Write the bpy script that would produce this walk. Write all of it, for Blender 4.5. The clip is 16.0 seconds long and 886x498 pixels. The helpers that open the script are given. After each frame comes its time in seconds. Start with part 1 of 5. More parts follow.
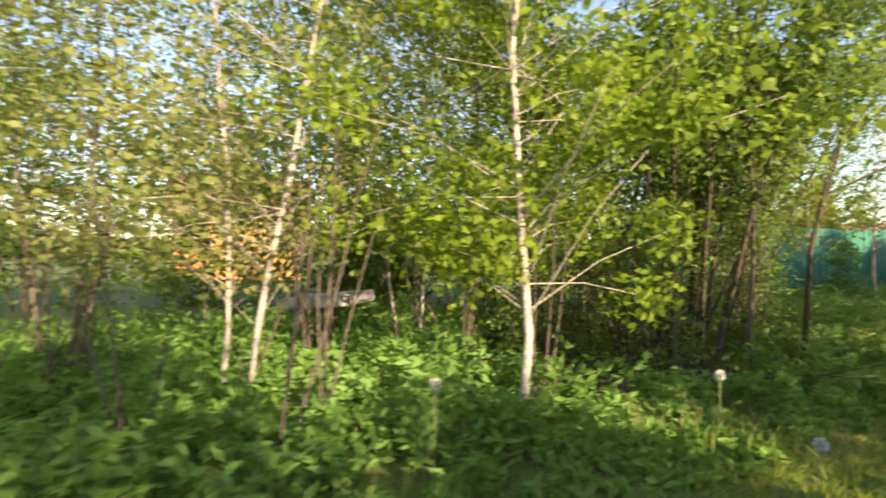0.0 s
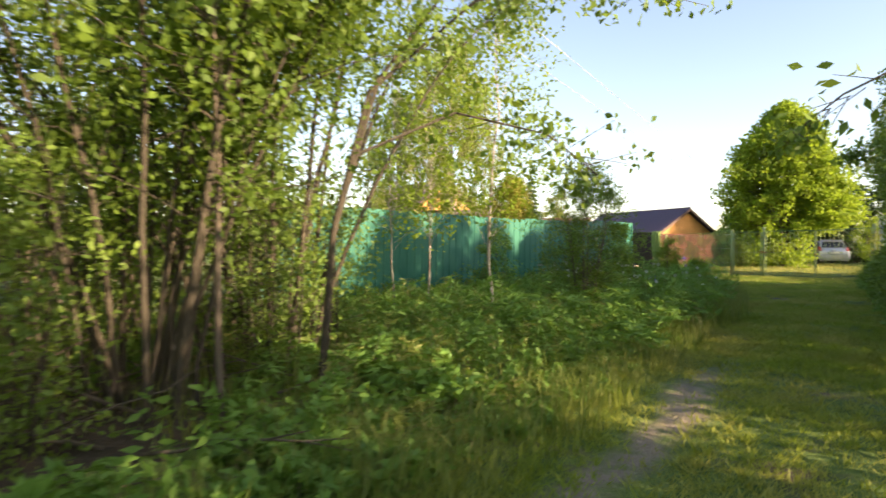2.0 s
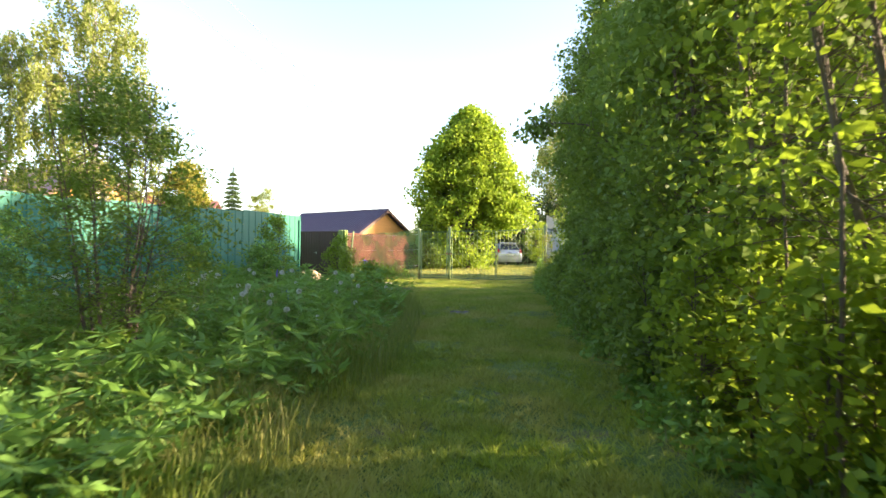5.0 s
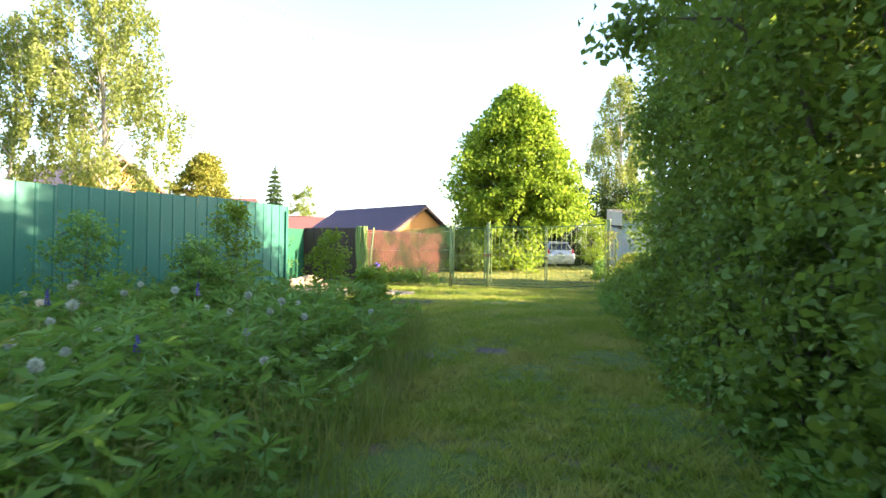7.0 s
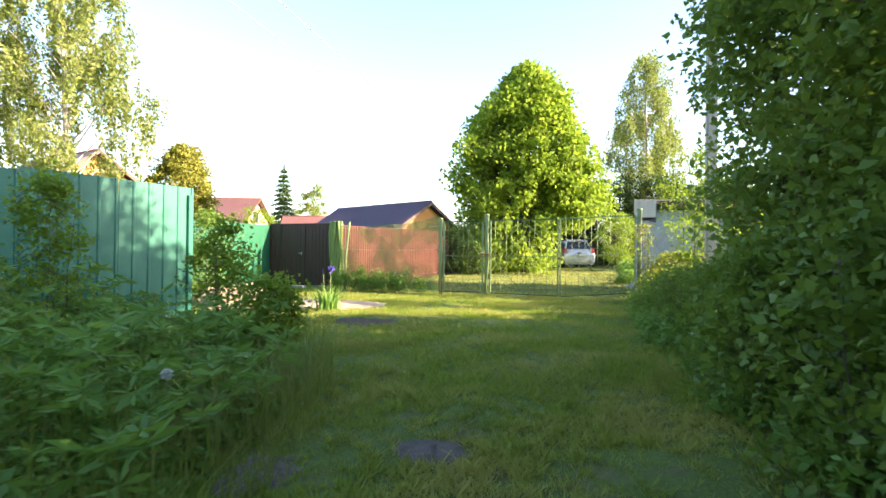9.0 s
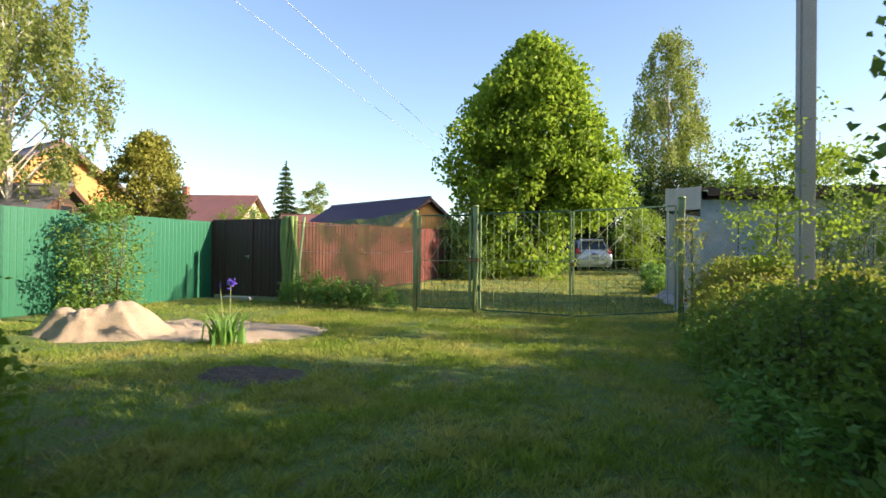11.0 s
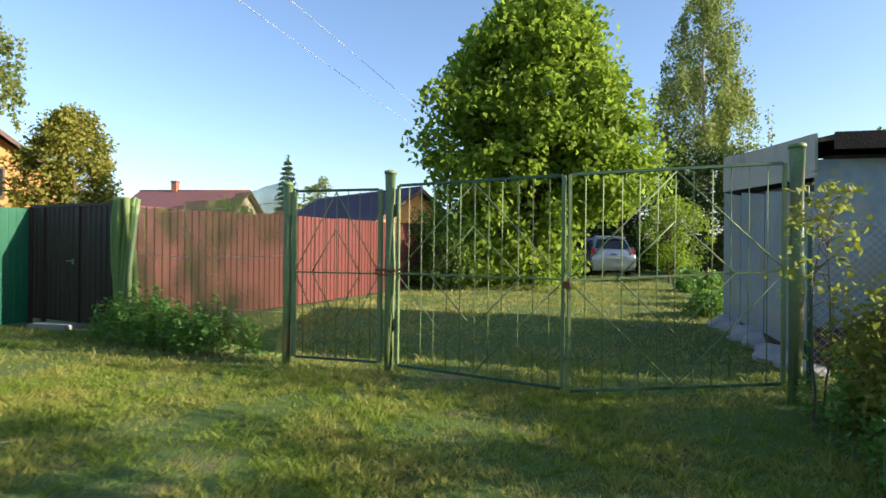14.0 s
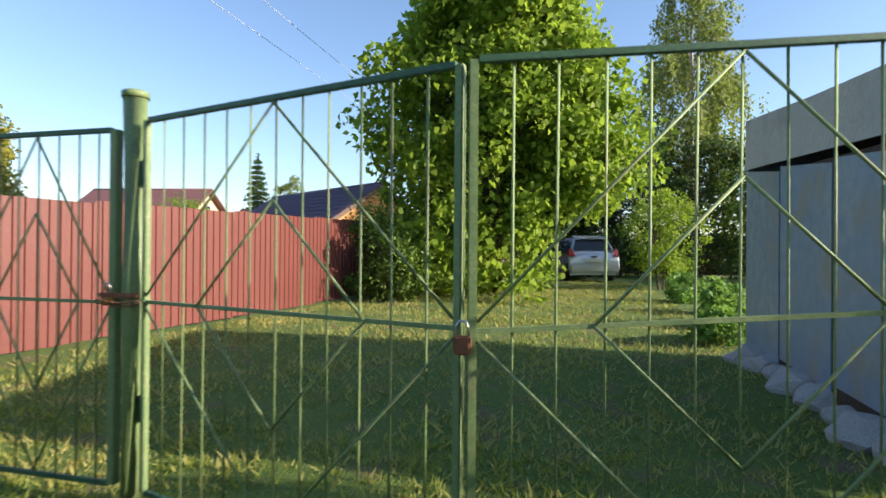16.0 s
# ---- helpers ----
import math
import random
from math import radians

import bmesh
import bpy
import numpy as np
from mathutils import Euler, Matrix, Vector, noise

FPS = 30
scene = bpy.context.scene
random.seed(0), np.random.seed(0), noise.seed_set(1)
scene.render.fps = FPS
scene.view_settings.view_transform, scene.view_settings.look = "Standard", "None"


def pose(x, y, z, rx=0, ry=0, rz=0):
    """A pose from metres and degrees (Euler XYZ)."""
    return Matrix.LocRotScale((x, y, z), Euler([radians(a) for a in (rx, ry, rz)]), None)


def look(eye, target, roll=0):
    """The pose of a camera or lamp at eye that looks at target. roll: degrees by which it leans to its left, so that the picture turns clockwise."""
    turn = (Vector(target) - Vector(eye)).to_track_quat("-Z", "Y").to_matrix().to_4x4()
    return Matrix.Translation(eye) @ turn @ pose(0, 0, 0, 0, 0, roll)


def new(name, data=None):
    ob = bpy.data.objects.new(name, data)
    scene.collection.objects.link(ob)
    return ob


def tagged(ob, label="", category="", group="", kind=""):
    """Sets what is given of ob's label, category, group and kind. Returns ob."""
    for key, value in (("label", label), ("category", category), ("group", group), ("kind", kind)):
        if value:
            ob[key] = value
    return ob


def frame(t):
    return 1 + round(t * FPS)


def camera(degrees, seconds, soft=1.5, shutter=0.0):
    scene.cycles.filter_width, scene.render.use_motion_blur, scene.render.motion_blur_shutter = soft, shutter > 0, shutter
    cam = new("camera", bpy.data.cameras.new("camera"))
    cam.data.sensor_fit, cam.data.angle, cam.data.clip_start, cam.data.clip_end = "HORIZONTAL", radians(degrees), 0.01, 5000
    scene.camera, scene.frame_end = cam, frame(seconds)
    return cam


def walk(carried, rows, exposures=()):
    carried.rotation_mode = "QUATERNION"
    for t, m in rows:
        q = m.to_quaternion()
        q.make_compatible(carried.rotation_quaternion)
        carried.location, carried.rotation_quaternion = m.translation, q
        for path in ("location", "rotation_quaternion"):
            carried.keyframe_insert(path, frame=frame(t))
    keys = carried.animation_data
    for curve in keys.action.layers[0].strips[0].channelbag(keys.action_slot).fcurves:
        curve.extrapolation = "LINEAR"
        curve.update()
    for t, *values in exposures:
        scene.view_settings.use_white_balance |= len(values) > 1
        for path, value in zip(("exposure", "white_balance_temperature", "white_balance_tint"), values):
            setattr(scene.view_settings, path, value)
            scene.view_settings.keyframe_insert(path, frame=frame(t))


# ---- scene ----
cam = camera(77.0, 16.0, soft=1.5, shutter=0.3)
PATH = [
    (0, (1.459, -29.401, 1.043), (-0.232, -28.333, 1.063), 0.7),
    (0.5, (1.459, -28.513, 1.043), (-0.039, -27.189, 1.071), 0.7),
    (1, (1.459, -27.626, 1.043), (0.096, -26.162, 1.028), 0.7),
    (1.5, (1.459, -26.738, 1.043), (0.177, -25.202, 1.033), 0.7),
    (2, (1.459, -25.850, 1.043), (0.365, -24.176, 1.037), 0.7),
    (2.5, (1.459, -24.962, 1.043), (0.631, -23.142, 1.044), 0.7),
    (3, (1.459, -24.075, 1.043), (1.036, -22.120, 1.056), 0.7),
    (3.5, (1.459, -23.187, 1.043), (1.291, -21.194, 1.056), 0),
    (4, (1.420, -22.443, 0.972), (1.275, -20.449, 0.989), 0.3),
    (6.5, (1.541, -17.961, 1.061), (1.264, -15.980, 1.073), 1.3),
    (7, (1.446, -16.973, 1.068), (1.116, -15.001, 1.080), 0.9),
    (7.5, (1.427, -16.065, 1.089), (1.087, -14.094, 1.101), 0.6),
    (8, (1.488, -15.216, 1.081), (1.125, -13.249, 1.093), 0.4),
    (8.5, (1.549, -14.386, 1.064), (1.174, -12.421, 1.077), 0.5),
    (9, (1.649, -13.531, 1.055), (1.253, -11.571, 1.068), 0.6),
    (11.5, (1.659, -9.303, 1.161), (1.191, -7.358, 1.168), 0.5),
    (12, (1.661, -8.460, 1.164), (1.153, -6.525, 1.168), 0.4),
    (12.5, (1.664, -7.662, 1.166), (1.163, -5.726, 1.169), 0.5),
    (13, (1.711, -6.827, 1.178), (1.209, -4.891, 1.182), 0.5),
    (13.5, (1.792, -6.042, 1.192), (1.293, -4.105, 1.197), 0.6),
    (14, (1.891, -5.224, 1.228), (1.392, -3.288, 1.230), 0.6),
    (14.5, (1.980, -4.492, 1.232), (1.497, -2.552, 1.237), 0.8),
    (15, (1.983, -3.717, 1.265), (1.497, -1.777, 1.263), 0.7),
    (15.5, (1.998, -3.045, 1.251), (1.530, -1.100, 1.259), 0.7),
    (16, (2.055, -2.304, 1.240), (1.615, -0.353, 1.250), 0.5),
]
EXPOSURES = [(0, 1.55, 7600, 20), (1.5, 1.62, 8100, 20), (3, 1.86, 7900, 20), (4, 2.1, 7800, 20), (6.5, 2.5, 7100, 16), (9, 2.28, 7000, 16), (11.4, 1.1, 6400, 14), (12.4, 0.96, 6080, 13), (16, 0.98, 6150, 13)]
walk(cam, [(t, look(eye, target, roll)) for t, eye, target, roll in PATH], EXPOSURES)

# ---- light ----
SUN_EL, SUN_AZ = 20.5, 89.5   # degrees; azimuth from +y towards +x
world = bpy.data.worlds.new("sky")
scene.world = world
world.use_nodes = True
wn = world.node_tree.nodes
sky = wn.new("ShaderNodeTexSky")
sky.sky_type = "NISHITA"
sky.sun_disc = False
sky.sun_elevation = radians(SUN_EL)
sky.sun_rotation = radians(SUN_AZ)
sky.air_density, sky.dust_density, sky.ozone_density = 1.0, 0.9, 1.9
wn["Background"].inputs["Strength"].default_value = 0.132
world.node_tree.links.new(sky.outputs[0], wn["Background"].inputs["Color"])
sun_data = bpy.data.lights.new("sun", "SUN")
sun_data.energy, sun_data.angle, sun_data.color = 5.0, radians(0.6), (1.0, 0.86, 0.66)
sun = new("sun", sun_data)
se, sa = radians(SUN_EL), radians(SUN_AZ)
sun.matrix_world = look((40 * math.sin(sa) * math.cos(se), 40 * math.cos(sa) * math.cos(se), 40 * math.sin(se)), (0, 0, 0))

# ---- materials ----
def nodes_of(name):
    m = bpy.data.materials.new(name)
    m.use_nodes = True
    return m, m.node_tree.nodes, m.node_tree.links, m.node_tree.nodes["Principled BSDF"]


def mixed(nd, ln, fac, a, b):
    x = nd.new("ShaderNodeMix")
    x.data_type = "RGBA"
    for sock, v in ((x.inputs[0], fac), (x.inputs[6], a), (x.inputs[7], b)):
        if isinstance(v, (tuple, list)):
            sock.default_value = (*v[:3], 1)
        elif isinstance(v, (int, float)):
            sock.default_value = v
        else:
            ln.new(v, sock)
    return x.outputs[2]


def noise_fac(nd, ln, scale, lo=0.35, hi=0.65, detail=5, stretch=(1, 1, 1)):
    tc = nd.new("ShaderNodeNewGeometry")
    mp = nd.new("ShaderNodeMapping")
    mp.inputs["Scale"].default_value = stretch
    ln.new(tc.outputs["Position"], mp.inputs[0])
    n = nd.new("ShaderNodeTexNoise")
    n.inputs["Scale"].default_value, n.inputs["Detail"].default_value = scale, detail
    ln.new(mp.outputs[0], n.inputs["Vector"])
    r = nd.new("ShaderNodeMapRange")
    r.inputs[1].default_value, r.inputs[2].default_value = lo, hi
    ln.new(n.outputs[0], r.inputs[0])
    return r.outputs[0]


def surface(name, a, b, scale=4, fine=60, rough=0.7, metal=0.0, c=None, stretch=(1, 1, 1), bump=0.15, grime=None, worn=None):
    """A painted, wooden or earthen surface: two tones at a large scale, grain and relief at a small one."""
    m, nd, ln, p = nodes_of(name)
    col = mixed(nd, ln, noise_fac(nd, ln, scale, stretch=stretch), a, b)
    f = noise_fac(nd, ln, fine, 0.3, 0.7, stretch=stretch)
    col = mixed(nd, ln, f, col, c or tuple(0.75 * v for v in a))
    x = nd.new("ShaderNodeObjectInfo")
    rr = nd.new("ShaderNodeMapRange")
    rr.inputs[3].default_value, rr.inputs[4].default_value = 0.0, 0.22
    ln.new(x.outputs["Random"], rr.inputs[0])
    col = mixed(nd, ln, rr.outputs[0], col, b)
    if grime:
        col = mixed(nd, ln, noise_fac(nd, ln, 2.3, 0.55, 0.72, 8), col, grime)
    ln.new(col, p.inputs["Base Color"])
    p.inputs["Roughness"].default_value, p.inputs["Metallic"].default_value = rough, metal
    if worn:
        pos = nd.new("ShaderNodeNewGeometry")
        sp = nd.new("ShaderNodeSeparateXYZ")
        ln.new(pos.outputs["Position"], sp.inputs[0])

        def ranged(v, a0, a1):
            r_ = nd.new("ShaderNodeMapRange")
            r_.inputs[1].default_value, r_.inputs[2].default_value = a0, a1
            ln.new(v, r_.inputs[0])
            return r_.outputs[0]

        def calc(op, u, v):
            q_ = nd.new("ShaderNodeMath")
            q_.operation = op
            for k_, w_ in enumerate((u, v)):
                if isinstance(w_, (int, float)):
                    q_.inputs[k_].default_value = w_
                else:
                    ln.new(w_, q_.inputs[k_])
            return q_.outputs[0]
        sway = calc("MULTIPLY", noise_fac(nd, ln, 0.7, 0.2, 0.8), 0.5)
        off = calc("ABSOLUTE", calc("SUBTRACT", calc("SUBTRACT", sp.outputs[0], 0.42), sway), 0)
        mask = calc("MULTIPLY", ranged(off, 0.22, 0.06), ranged(sp.outputs[1], -18.3, -20.8))
        mask = calc("MULTIPLY", mask, noise_fac(nd, ln, 5.0, 0.34, 0.55))
        col = mixed(nd, ln, mask, col, worn)
        ln.new(col, p.inputs["Base Color"])
    if bump:
        bp = nd.new("ShaderNodeBump")
        bp.inputs["Strength"].default_value, bp.inputs["Distance"].default_value = bump, 0.02
        ln.new(f, bp.inputs["Height"])
        ln.new(bp.outputs[0], p.inputs["Normal"])
    return m


def leafy(name, a, b, c, through_light=0.45, rough=0.55):
    """Leaves: three greens, varied from leaf to leaf, letting light through."""
    m, nd, ln, p = nodes_of(name)
    g = nd.new("ShaderNodeNewGeometry")
    col = mixed(nd, ln, g.outputs["Random Per Island"], a, b)
    col = mixed(nd, ln, noise_fac(nd, ln, 1.1, 0.4, 0.68), col, c)
    ln.new(col, p.inputs["Base Color"])
    p.inputs["Roughness"].default_value = rough
    p.inputs["Specular IOR Level"].default_value = 0.25
    t = nd.new("ShaderNodeBsdfTranslucent")
    tc = mixed(nd, ln, 0.5, col, (0.30, 0.42, 0.04))
    ln.new(tc, t.inputs[0])
    s = nd.new("ShaderNodeMixShader")
    s.inputs[0].default_value = through_light
    ln.new(p.outputs[0], s.inputs[1])
    ln.new(t.outputs[0], s.inputs[2])
    ln.new(s.outputs[0], nd["Material Output"].inputs[0])
    return m


M_GROUND = surface("mown_grass_soil", (0.085, 0.15, 0.02), (0.13, 0.19, 0.03), 0.9, 45, 0.95, c=(0.05, 0.095, 0.014), bump=0.6, grime=(0.15, 0.11, 0.06), worn=(0.22, 0.18, 0.135))
M_GRASS = leafy("grass_blades", (0.16, 0.25, 0.035), (0.33, 0.39, 0.06), (0.46, 0.40, 0.12), 0.45)
M_YARDGRASS = leafy("dry_lawn_blades", (0.26, 0.28, 0.07), (0.42, 0.40, 0.12), (0.46, 0.40, 0.15), 0.4)
M_TALLGRASS = leafy("tall_grass", (0.11, 0.17, 0.03), (0.22, 0.28, 0.06), (0.28, 0.27, 0.10), 0.4)
M_WEED = leafy("weed_leaves", (0.085, 0.215, 0.04), (0.21, 0.39, 0.085), (0.16, 0.31, 0.07), 0.42)
M_HEDGE = leafy("hedge_leaves", (0.09, 0.165, 0.033), (0.20, 0.30, 0.05), (0.125, 0.21, 0.045), 0.4)
M_LIME = leafy("lime_leaves", (0.13, 0.24, 0.025), (0.35, 0.44, 0.05), (0.24, 0.35, 0.035), 0.58)
M_BIRCHLEAF = leafy("birch_leaves", (0.17, 0.21, 0.06), (0.27, 0.30, 0.09), (0.22, 0.25, 0.07), 0.48)
M_WILLOW = leafy("willow_leaves", (0.08, 0.15, 0.025), (0.15, 0.24, 0.035), (0.10, 0.17, 0.04), 0.45)
M_YOUNG = leafy("young_birch_leaves", (0.14, 0.23, 0.02), (0.24, 0.34, 0.03), (0.17, 0.26, 0.03), 0.5)
# Spruce needles; also stands for deep shade on the yard's rear trees.
M_CONIFER_SHADE = leafy("conifer_needles_and_shade", (0.035, 0.07, 0.025), (0.065, 0.11, 0.035), (0.045, 0.08, 0.03), 0.15, 0.7)
M_THUJA = leafy("thuja_scales", (0.19, 0.20, 0.035), (0.30, 0.27, 0.05), (0.24, 0.22, 0.04), 0.3, 0.7)
M_REDLEAF = leafy("rose_leaves", (0.14, 0.19, 0.03), (0.33, 0.31, 0.05), (0.27, 0.22, 0.06), 0.5)
M_WHITEFLOWER = leafy("white_petals", (0.75, 0.75, 0.68), (0.8, 0.8, 0.75), (0.7, 0.68, 0.6), 0.3)
M_PURPLE = leafy("iris_petals", (0.10, 0.05, 0.45), (0.17, 0.09, 0.6), (0.12, 0.05, 0.5), 0.3)
M_BARK = surface("dark_bark", (0.11, 0.085, 0.06), (0.17, 0.14, 0.10), 6, 50, 0.9, stretch=(1, 1, 0.25), bump=0.7)
M_WILLOWBARK = surface("willow_bark", (0.055, 0.045, 0.03), (0.085, 0.07, 0.045), 6, 50, 0.9, stretch=(1, 1, 0.25), bump=0.6)
M_BIRCHBARK = surface("birch_bark", (0.62, 0.58, 0.50), (0.40, 0.34, 0.27), 7, 30, 0.8, c=(0.33, 0.28, 0.22), stretch=(0.4, 0.4, 2.2), bump=0.3, grime=(0.08, 0.06, 0.05))
M_GREENSHEET = surface("green_sheet", (0.014, 0.155, 0.10), (0.022, 0.18, 0.12), 1.3, 25, 0.5, c=(0.017, 0.14, 0.092), bump=0.03)
M_GREENSHEET_DARK = surface("green_sheet_deep", (0.006, 0.105, 0.048), (0.009, 0.125, 0.06), 1.3, 25, 0.5, c=(0.006, 0.095, 0.045), bump=0.03)
M_REDSHEET = surface("red_brown_sheet", (0.145, 0.038, 0.028), (0.17, 0.046, 0.034), 1.3, 25, 0.5, c=(0.125, 0.033, 0.025), bump=0.03)
M_BROWNSHEET = surface("dark_brown_sheet", (0.048, 0.024, 0.018), (0.06, 0.03, 0.022), 1.3, 25, 0.65, bump=0.03)
M_GREENPAINT = surface("old_green_paint", (0.16, 0.24, 0.09), (0.26, 0.32, 0.14), 9, 70, 0.55, c=(0.13, 0.20, 0.075), bump=0.05, grime=(0.22, 0.20, 0.10))
M_DARKPAINT = surface("dark_green_paint", (0.04, 0.11, 0.055), (0.06, 0.15, 0.075), 9, 70, 0.55, bump=0.03)
M_SHED = surface("galvanised_sheet", (0.19, 0.30, 0.47), (0.40, 0.43, 0.43), 0.8, 9, 0.4, 0.2, c=(0.21, 0.29, 0.39), bump=0.05, grime=(0.34, 0.31, 0.25))
M_SHEDBOARD = surface("pale_weathered_board", (0.50, 0.49, 0.42), (0.42, 0.42, 0.38), 1.4, 30, 0.75, bump=0.1, grime=(0.32, 0.31, 0.27))
M_DARKWOOD = surface("dark_wood", (0.05, 0.03, 0.02), (0.08, 0.05, 0.03), 5, 40, 0.8, bump=0.3)
M_CONCRETE = surface("concrete", (0.36, 0.35, 0.33), (0.44, 0.43, 0.40), 3, 60, 0.9, bump=0.3)
M_WIRE = surface("grey_wire", (0.55, 0.55, 0.54), (0.62, 0.62, 0.6), 8, 50, 0.5, 0.3, bump=0)
M_SAND = surface("dry_sand", (0.55, 0.41, 0.27), (0.63, 0.48, 0.33), 3, 80, 0.98, c=(0.43, 0.32, 0.21), bump=0.7)
M_DIRT = surface("bare_dirt", (0.12, 0.09, 0.065), (0.17, 0.13, 0.095), 4, 50, 0.98, c=(0.08, 0.062, 0.045), bump=0.9)
M_LITTER = surface("leaf_litter", (0.075, 0.055, 0.035), (0.12, 0.085, 0.055), 9, 55, 0.95, c=(0.045, 0.035, 0.022), bump=0.9)
M_STONE = surface("grey_gravel", (0.17, 0.14, 0.11), (0.10, 0.085, 0.07), 12, 60, 0.9, bump=0.5)
M_BLUEROOF = surface("dark_violet_tiles", (0.085, 0.055, 0.085), (0.11, 0.075, 0.11), 2, 20, 0.5, bump=0.1)
M_REDROOF = surface("red_metal_roof", (0.19, 0.085, 0.07), (0.24, 0.105, 0.09), 1, 15, 0.5, bump=0.1)
M_GREYROOF = surface("grey_slate_roof", (0.13, 0.12, 0.12), (0.18, 0.17, 0.17), 1, 15, 0.6, bump=0.1)
M_ORANGE = surface("orange_timber", (0.60, 0.27, 0.06), (0.68, 0.33, 0.09), 2, 20, 0.65, stretch=(0.5, 0.5, 4), bump=0.2)
M_CREAM = surface("cream_render", (0.62, 0.50, 0.36), (0.68, 0.56, 0.42), 2, 20, 0.8, bump=0.1)
M_FRAME = surface("dark_brown_trim", (0.10, 0.05, 0.03), (0.14, 0.07, 0.045), 4, 30, 0.6, bump=0.1)
M_BRICK = surface("red_brick", (0.36, 0.14, 0.09), (0.42, 0.18, 0.12), 6, 40, 0.85, bump=0.3)
M_SILVER = surface("silver_car_paint", (0.55, 0.57, 0.60), (0.58, 0.60, 0.63), 1, 200, 0.25, 0.5, bump=0)
M_BLACK = surface("black_rubber", (0.02, 0.02, 0.02), (0.03, 0.03, 0.03), 5, 50, 0.6, bump=0)
M_RIM = surface("alloy", (0.5, 0.5, 0.52), (0.55, 0.55, 0.56), 5, 50, 0.35, 0.9, bump=0)
M_TAIL = surface("red_lamp_plastic", (0.45, 0.02, 0.02), (0.5, 0.03, 0.03), 5, 50, 0.2, bump=0)
M_PLATE = surface("white_plate", (0.7, 0.7, 0.7), (0.75, 0.75, 0.75), 5, 50, 0.4, bump=0)
M_BRASS = surface("brass_lock", (0.45, 0.33, 0.12), (0.5, 0.36, 0.14), 8, 60, 0.35, 0.9, bump=0)
M_RUST = surface("rust", (0.22, 0.08, 0.04), (0.30, 0.12, 0.06), 14, 70, 0.85, bump=0.2)
M_SEED = leafy("seed_fluff", (0.75, 0.75, 0.72), (0.8, 0.8, 0.78), (0.7, 0.7, 0.66), 0.4)
M_STEM = leafy("pale_stem", (0.20, 0.26, 0.10), (0.26, 0.30, 0.14), (0.28, 0.24, 0.14), 0.2)

M_GLASS, _n, _l, _p = nodes_of("dark_window_glass")
_p.inputs["Base Color"].default_value = (0.02, 0.025, 0.03, 1)
_p.inputs["Roughness"].default_value = 0.06

M_NET, _n, _l, _p = nodes_of("green_netting")
_l.new(mixed(_n, _l, noise_fac(_n, _l, 2.5, 0.4, 0.62), (0.22, 0.25, 0.07), (0.12, 0.20, 0.06)), _p.inputs["Base Color"])
_p.inputs["Roughness"].default_value = 0.9
_t = _n.new("ShaderNodeBsdfTransparent")
_x = _n.new("ShaderNodeMixShader")
_r = noise_fac(_n, _l, 0.9, 0.38, 0.62, 3)
_q = _n.new("ShaderNodeMapRange")
_q.inputs[3].default_value, _q.inputs[4].default_value = 0.42, 0.95
_l.new(_r, _q.inputs[0])
_l.new(_q.outputs[0], _x.inputs[0])
_l.new(_t.outputs[0], _x.inputs[1])
_l.new(_p.outputs[0], _x.inputs[2])
_l.new(_x.outputs[0], _n["Material Output"].inputs[0])


# ---- building helpers ----
RNG = np.random.default_rng(7)


def ground_z(x, y):
    """Height of the ground: a shallow dip along the track, a gentle rise in the yard."""
    dip = -0.15 * (1 - np.clip((np.asarray(y, float) + 12.5) / 5.5, 0, 1)) + 0.0 * np.asarray(x, float)
    rise = 0.27 * np.clip((np.asarray(y, float) - 2) / 15, 0, 1)
    x, y = np.asarray(x, float), np.asarray(y, float)
    tussock = 0.018 * np.sin(1.9 * x + 0.7 * np.sin(1.3 * y)) * np.sin(2.6 * y + 0.9 * np.sin(1.1 * x)) + 0.009 * np.sin(5.3 * x + 1.7 * y) * np.sin(6.1 * y - 2.2 * x)
    return dip + rise + tussock * np.clip((12 - np.abs(x)) / 3, 0, 1)


def gz(x, y):
    return float(ground_z(x, y))


def link_mesh(name, verts, faces, material, parent=None, label=""):
    me = bpy.data.meshes.new(name)
    me.from_pydata(verts, [], faces)
    me.materials.append(material)
    ob = new(name, me)
    if parent is not None:
        ob.parent = parent
    if label:
        ob["label"] = label
    return ob


def part(name, bm, material, parent, label=""):
    bmesh.ops.recalc_face_normals(bm, faces=bm.faces)
    me = bpy.data.meshes.new(name)
    bm.to_mesh(me)
    bm.free()
    me.materials.append(material)
    ob = new(name, me)
    if parent is not None:
        ob.parent = parent
    if label:
        ob["label"] = label
    return ob


def thing(name, label, category, at=(0, 0, 0), turn=0, group="", kind=""):
    e = new(name)
    e.matrix_basis = pose(*at, 0, 0, turn)
    return tagged(e, label, category, group, kind)


def add_box(bm, lo, hi, bevel=0.0, m=None):
    vs = [bm.verts.new((x, y, z)) for z in (lo[2], hi[2]) for y in (lo[1], hi[1]) for x in (lo[0], hi[0])]
    fs = [bm.faces.new([vs[i] for i in f]) for f in ((0, 1, 3, 2), (4, 6, 7, 5), (0, 4, 5, 1), (2, 3, 7, 6), (0, 2, 6, 4), (1, 5, 7, 3))]
    if m is not None:
        bmesh.ops.transform(bm, matrix=m, verts=vs)
    if bevel:
        bmesh.ops.bevel(bm, geom=list({e for f in fs for e in f.edges}), offset=bevel, segments=2, affect="EDGES")
    return bm


def box(lo, hi, bevel=0.0, m=None):
    return add_box(bmesh.new(), lo, hi, bevel, m)


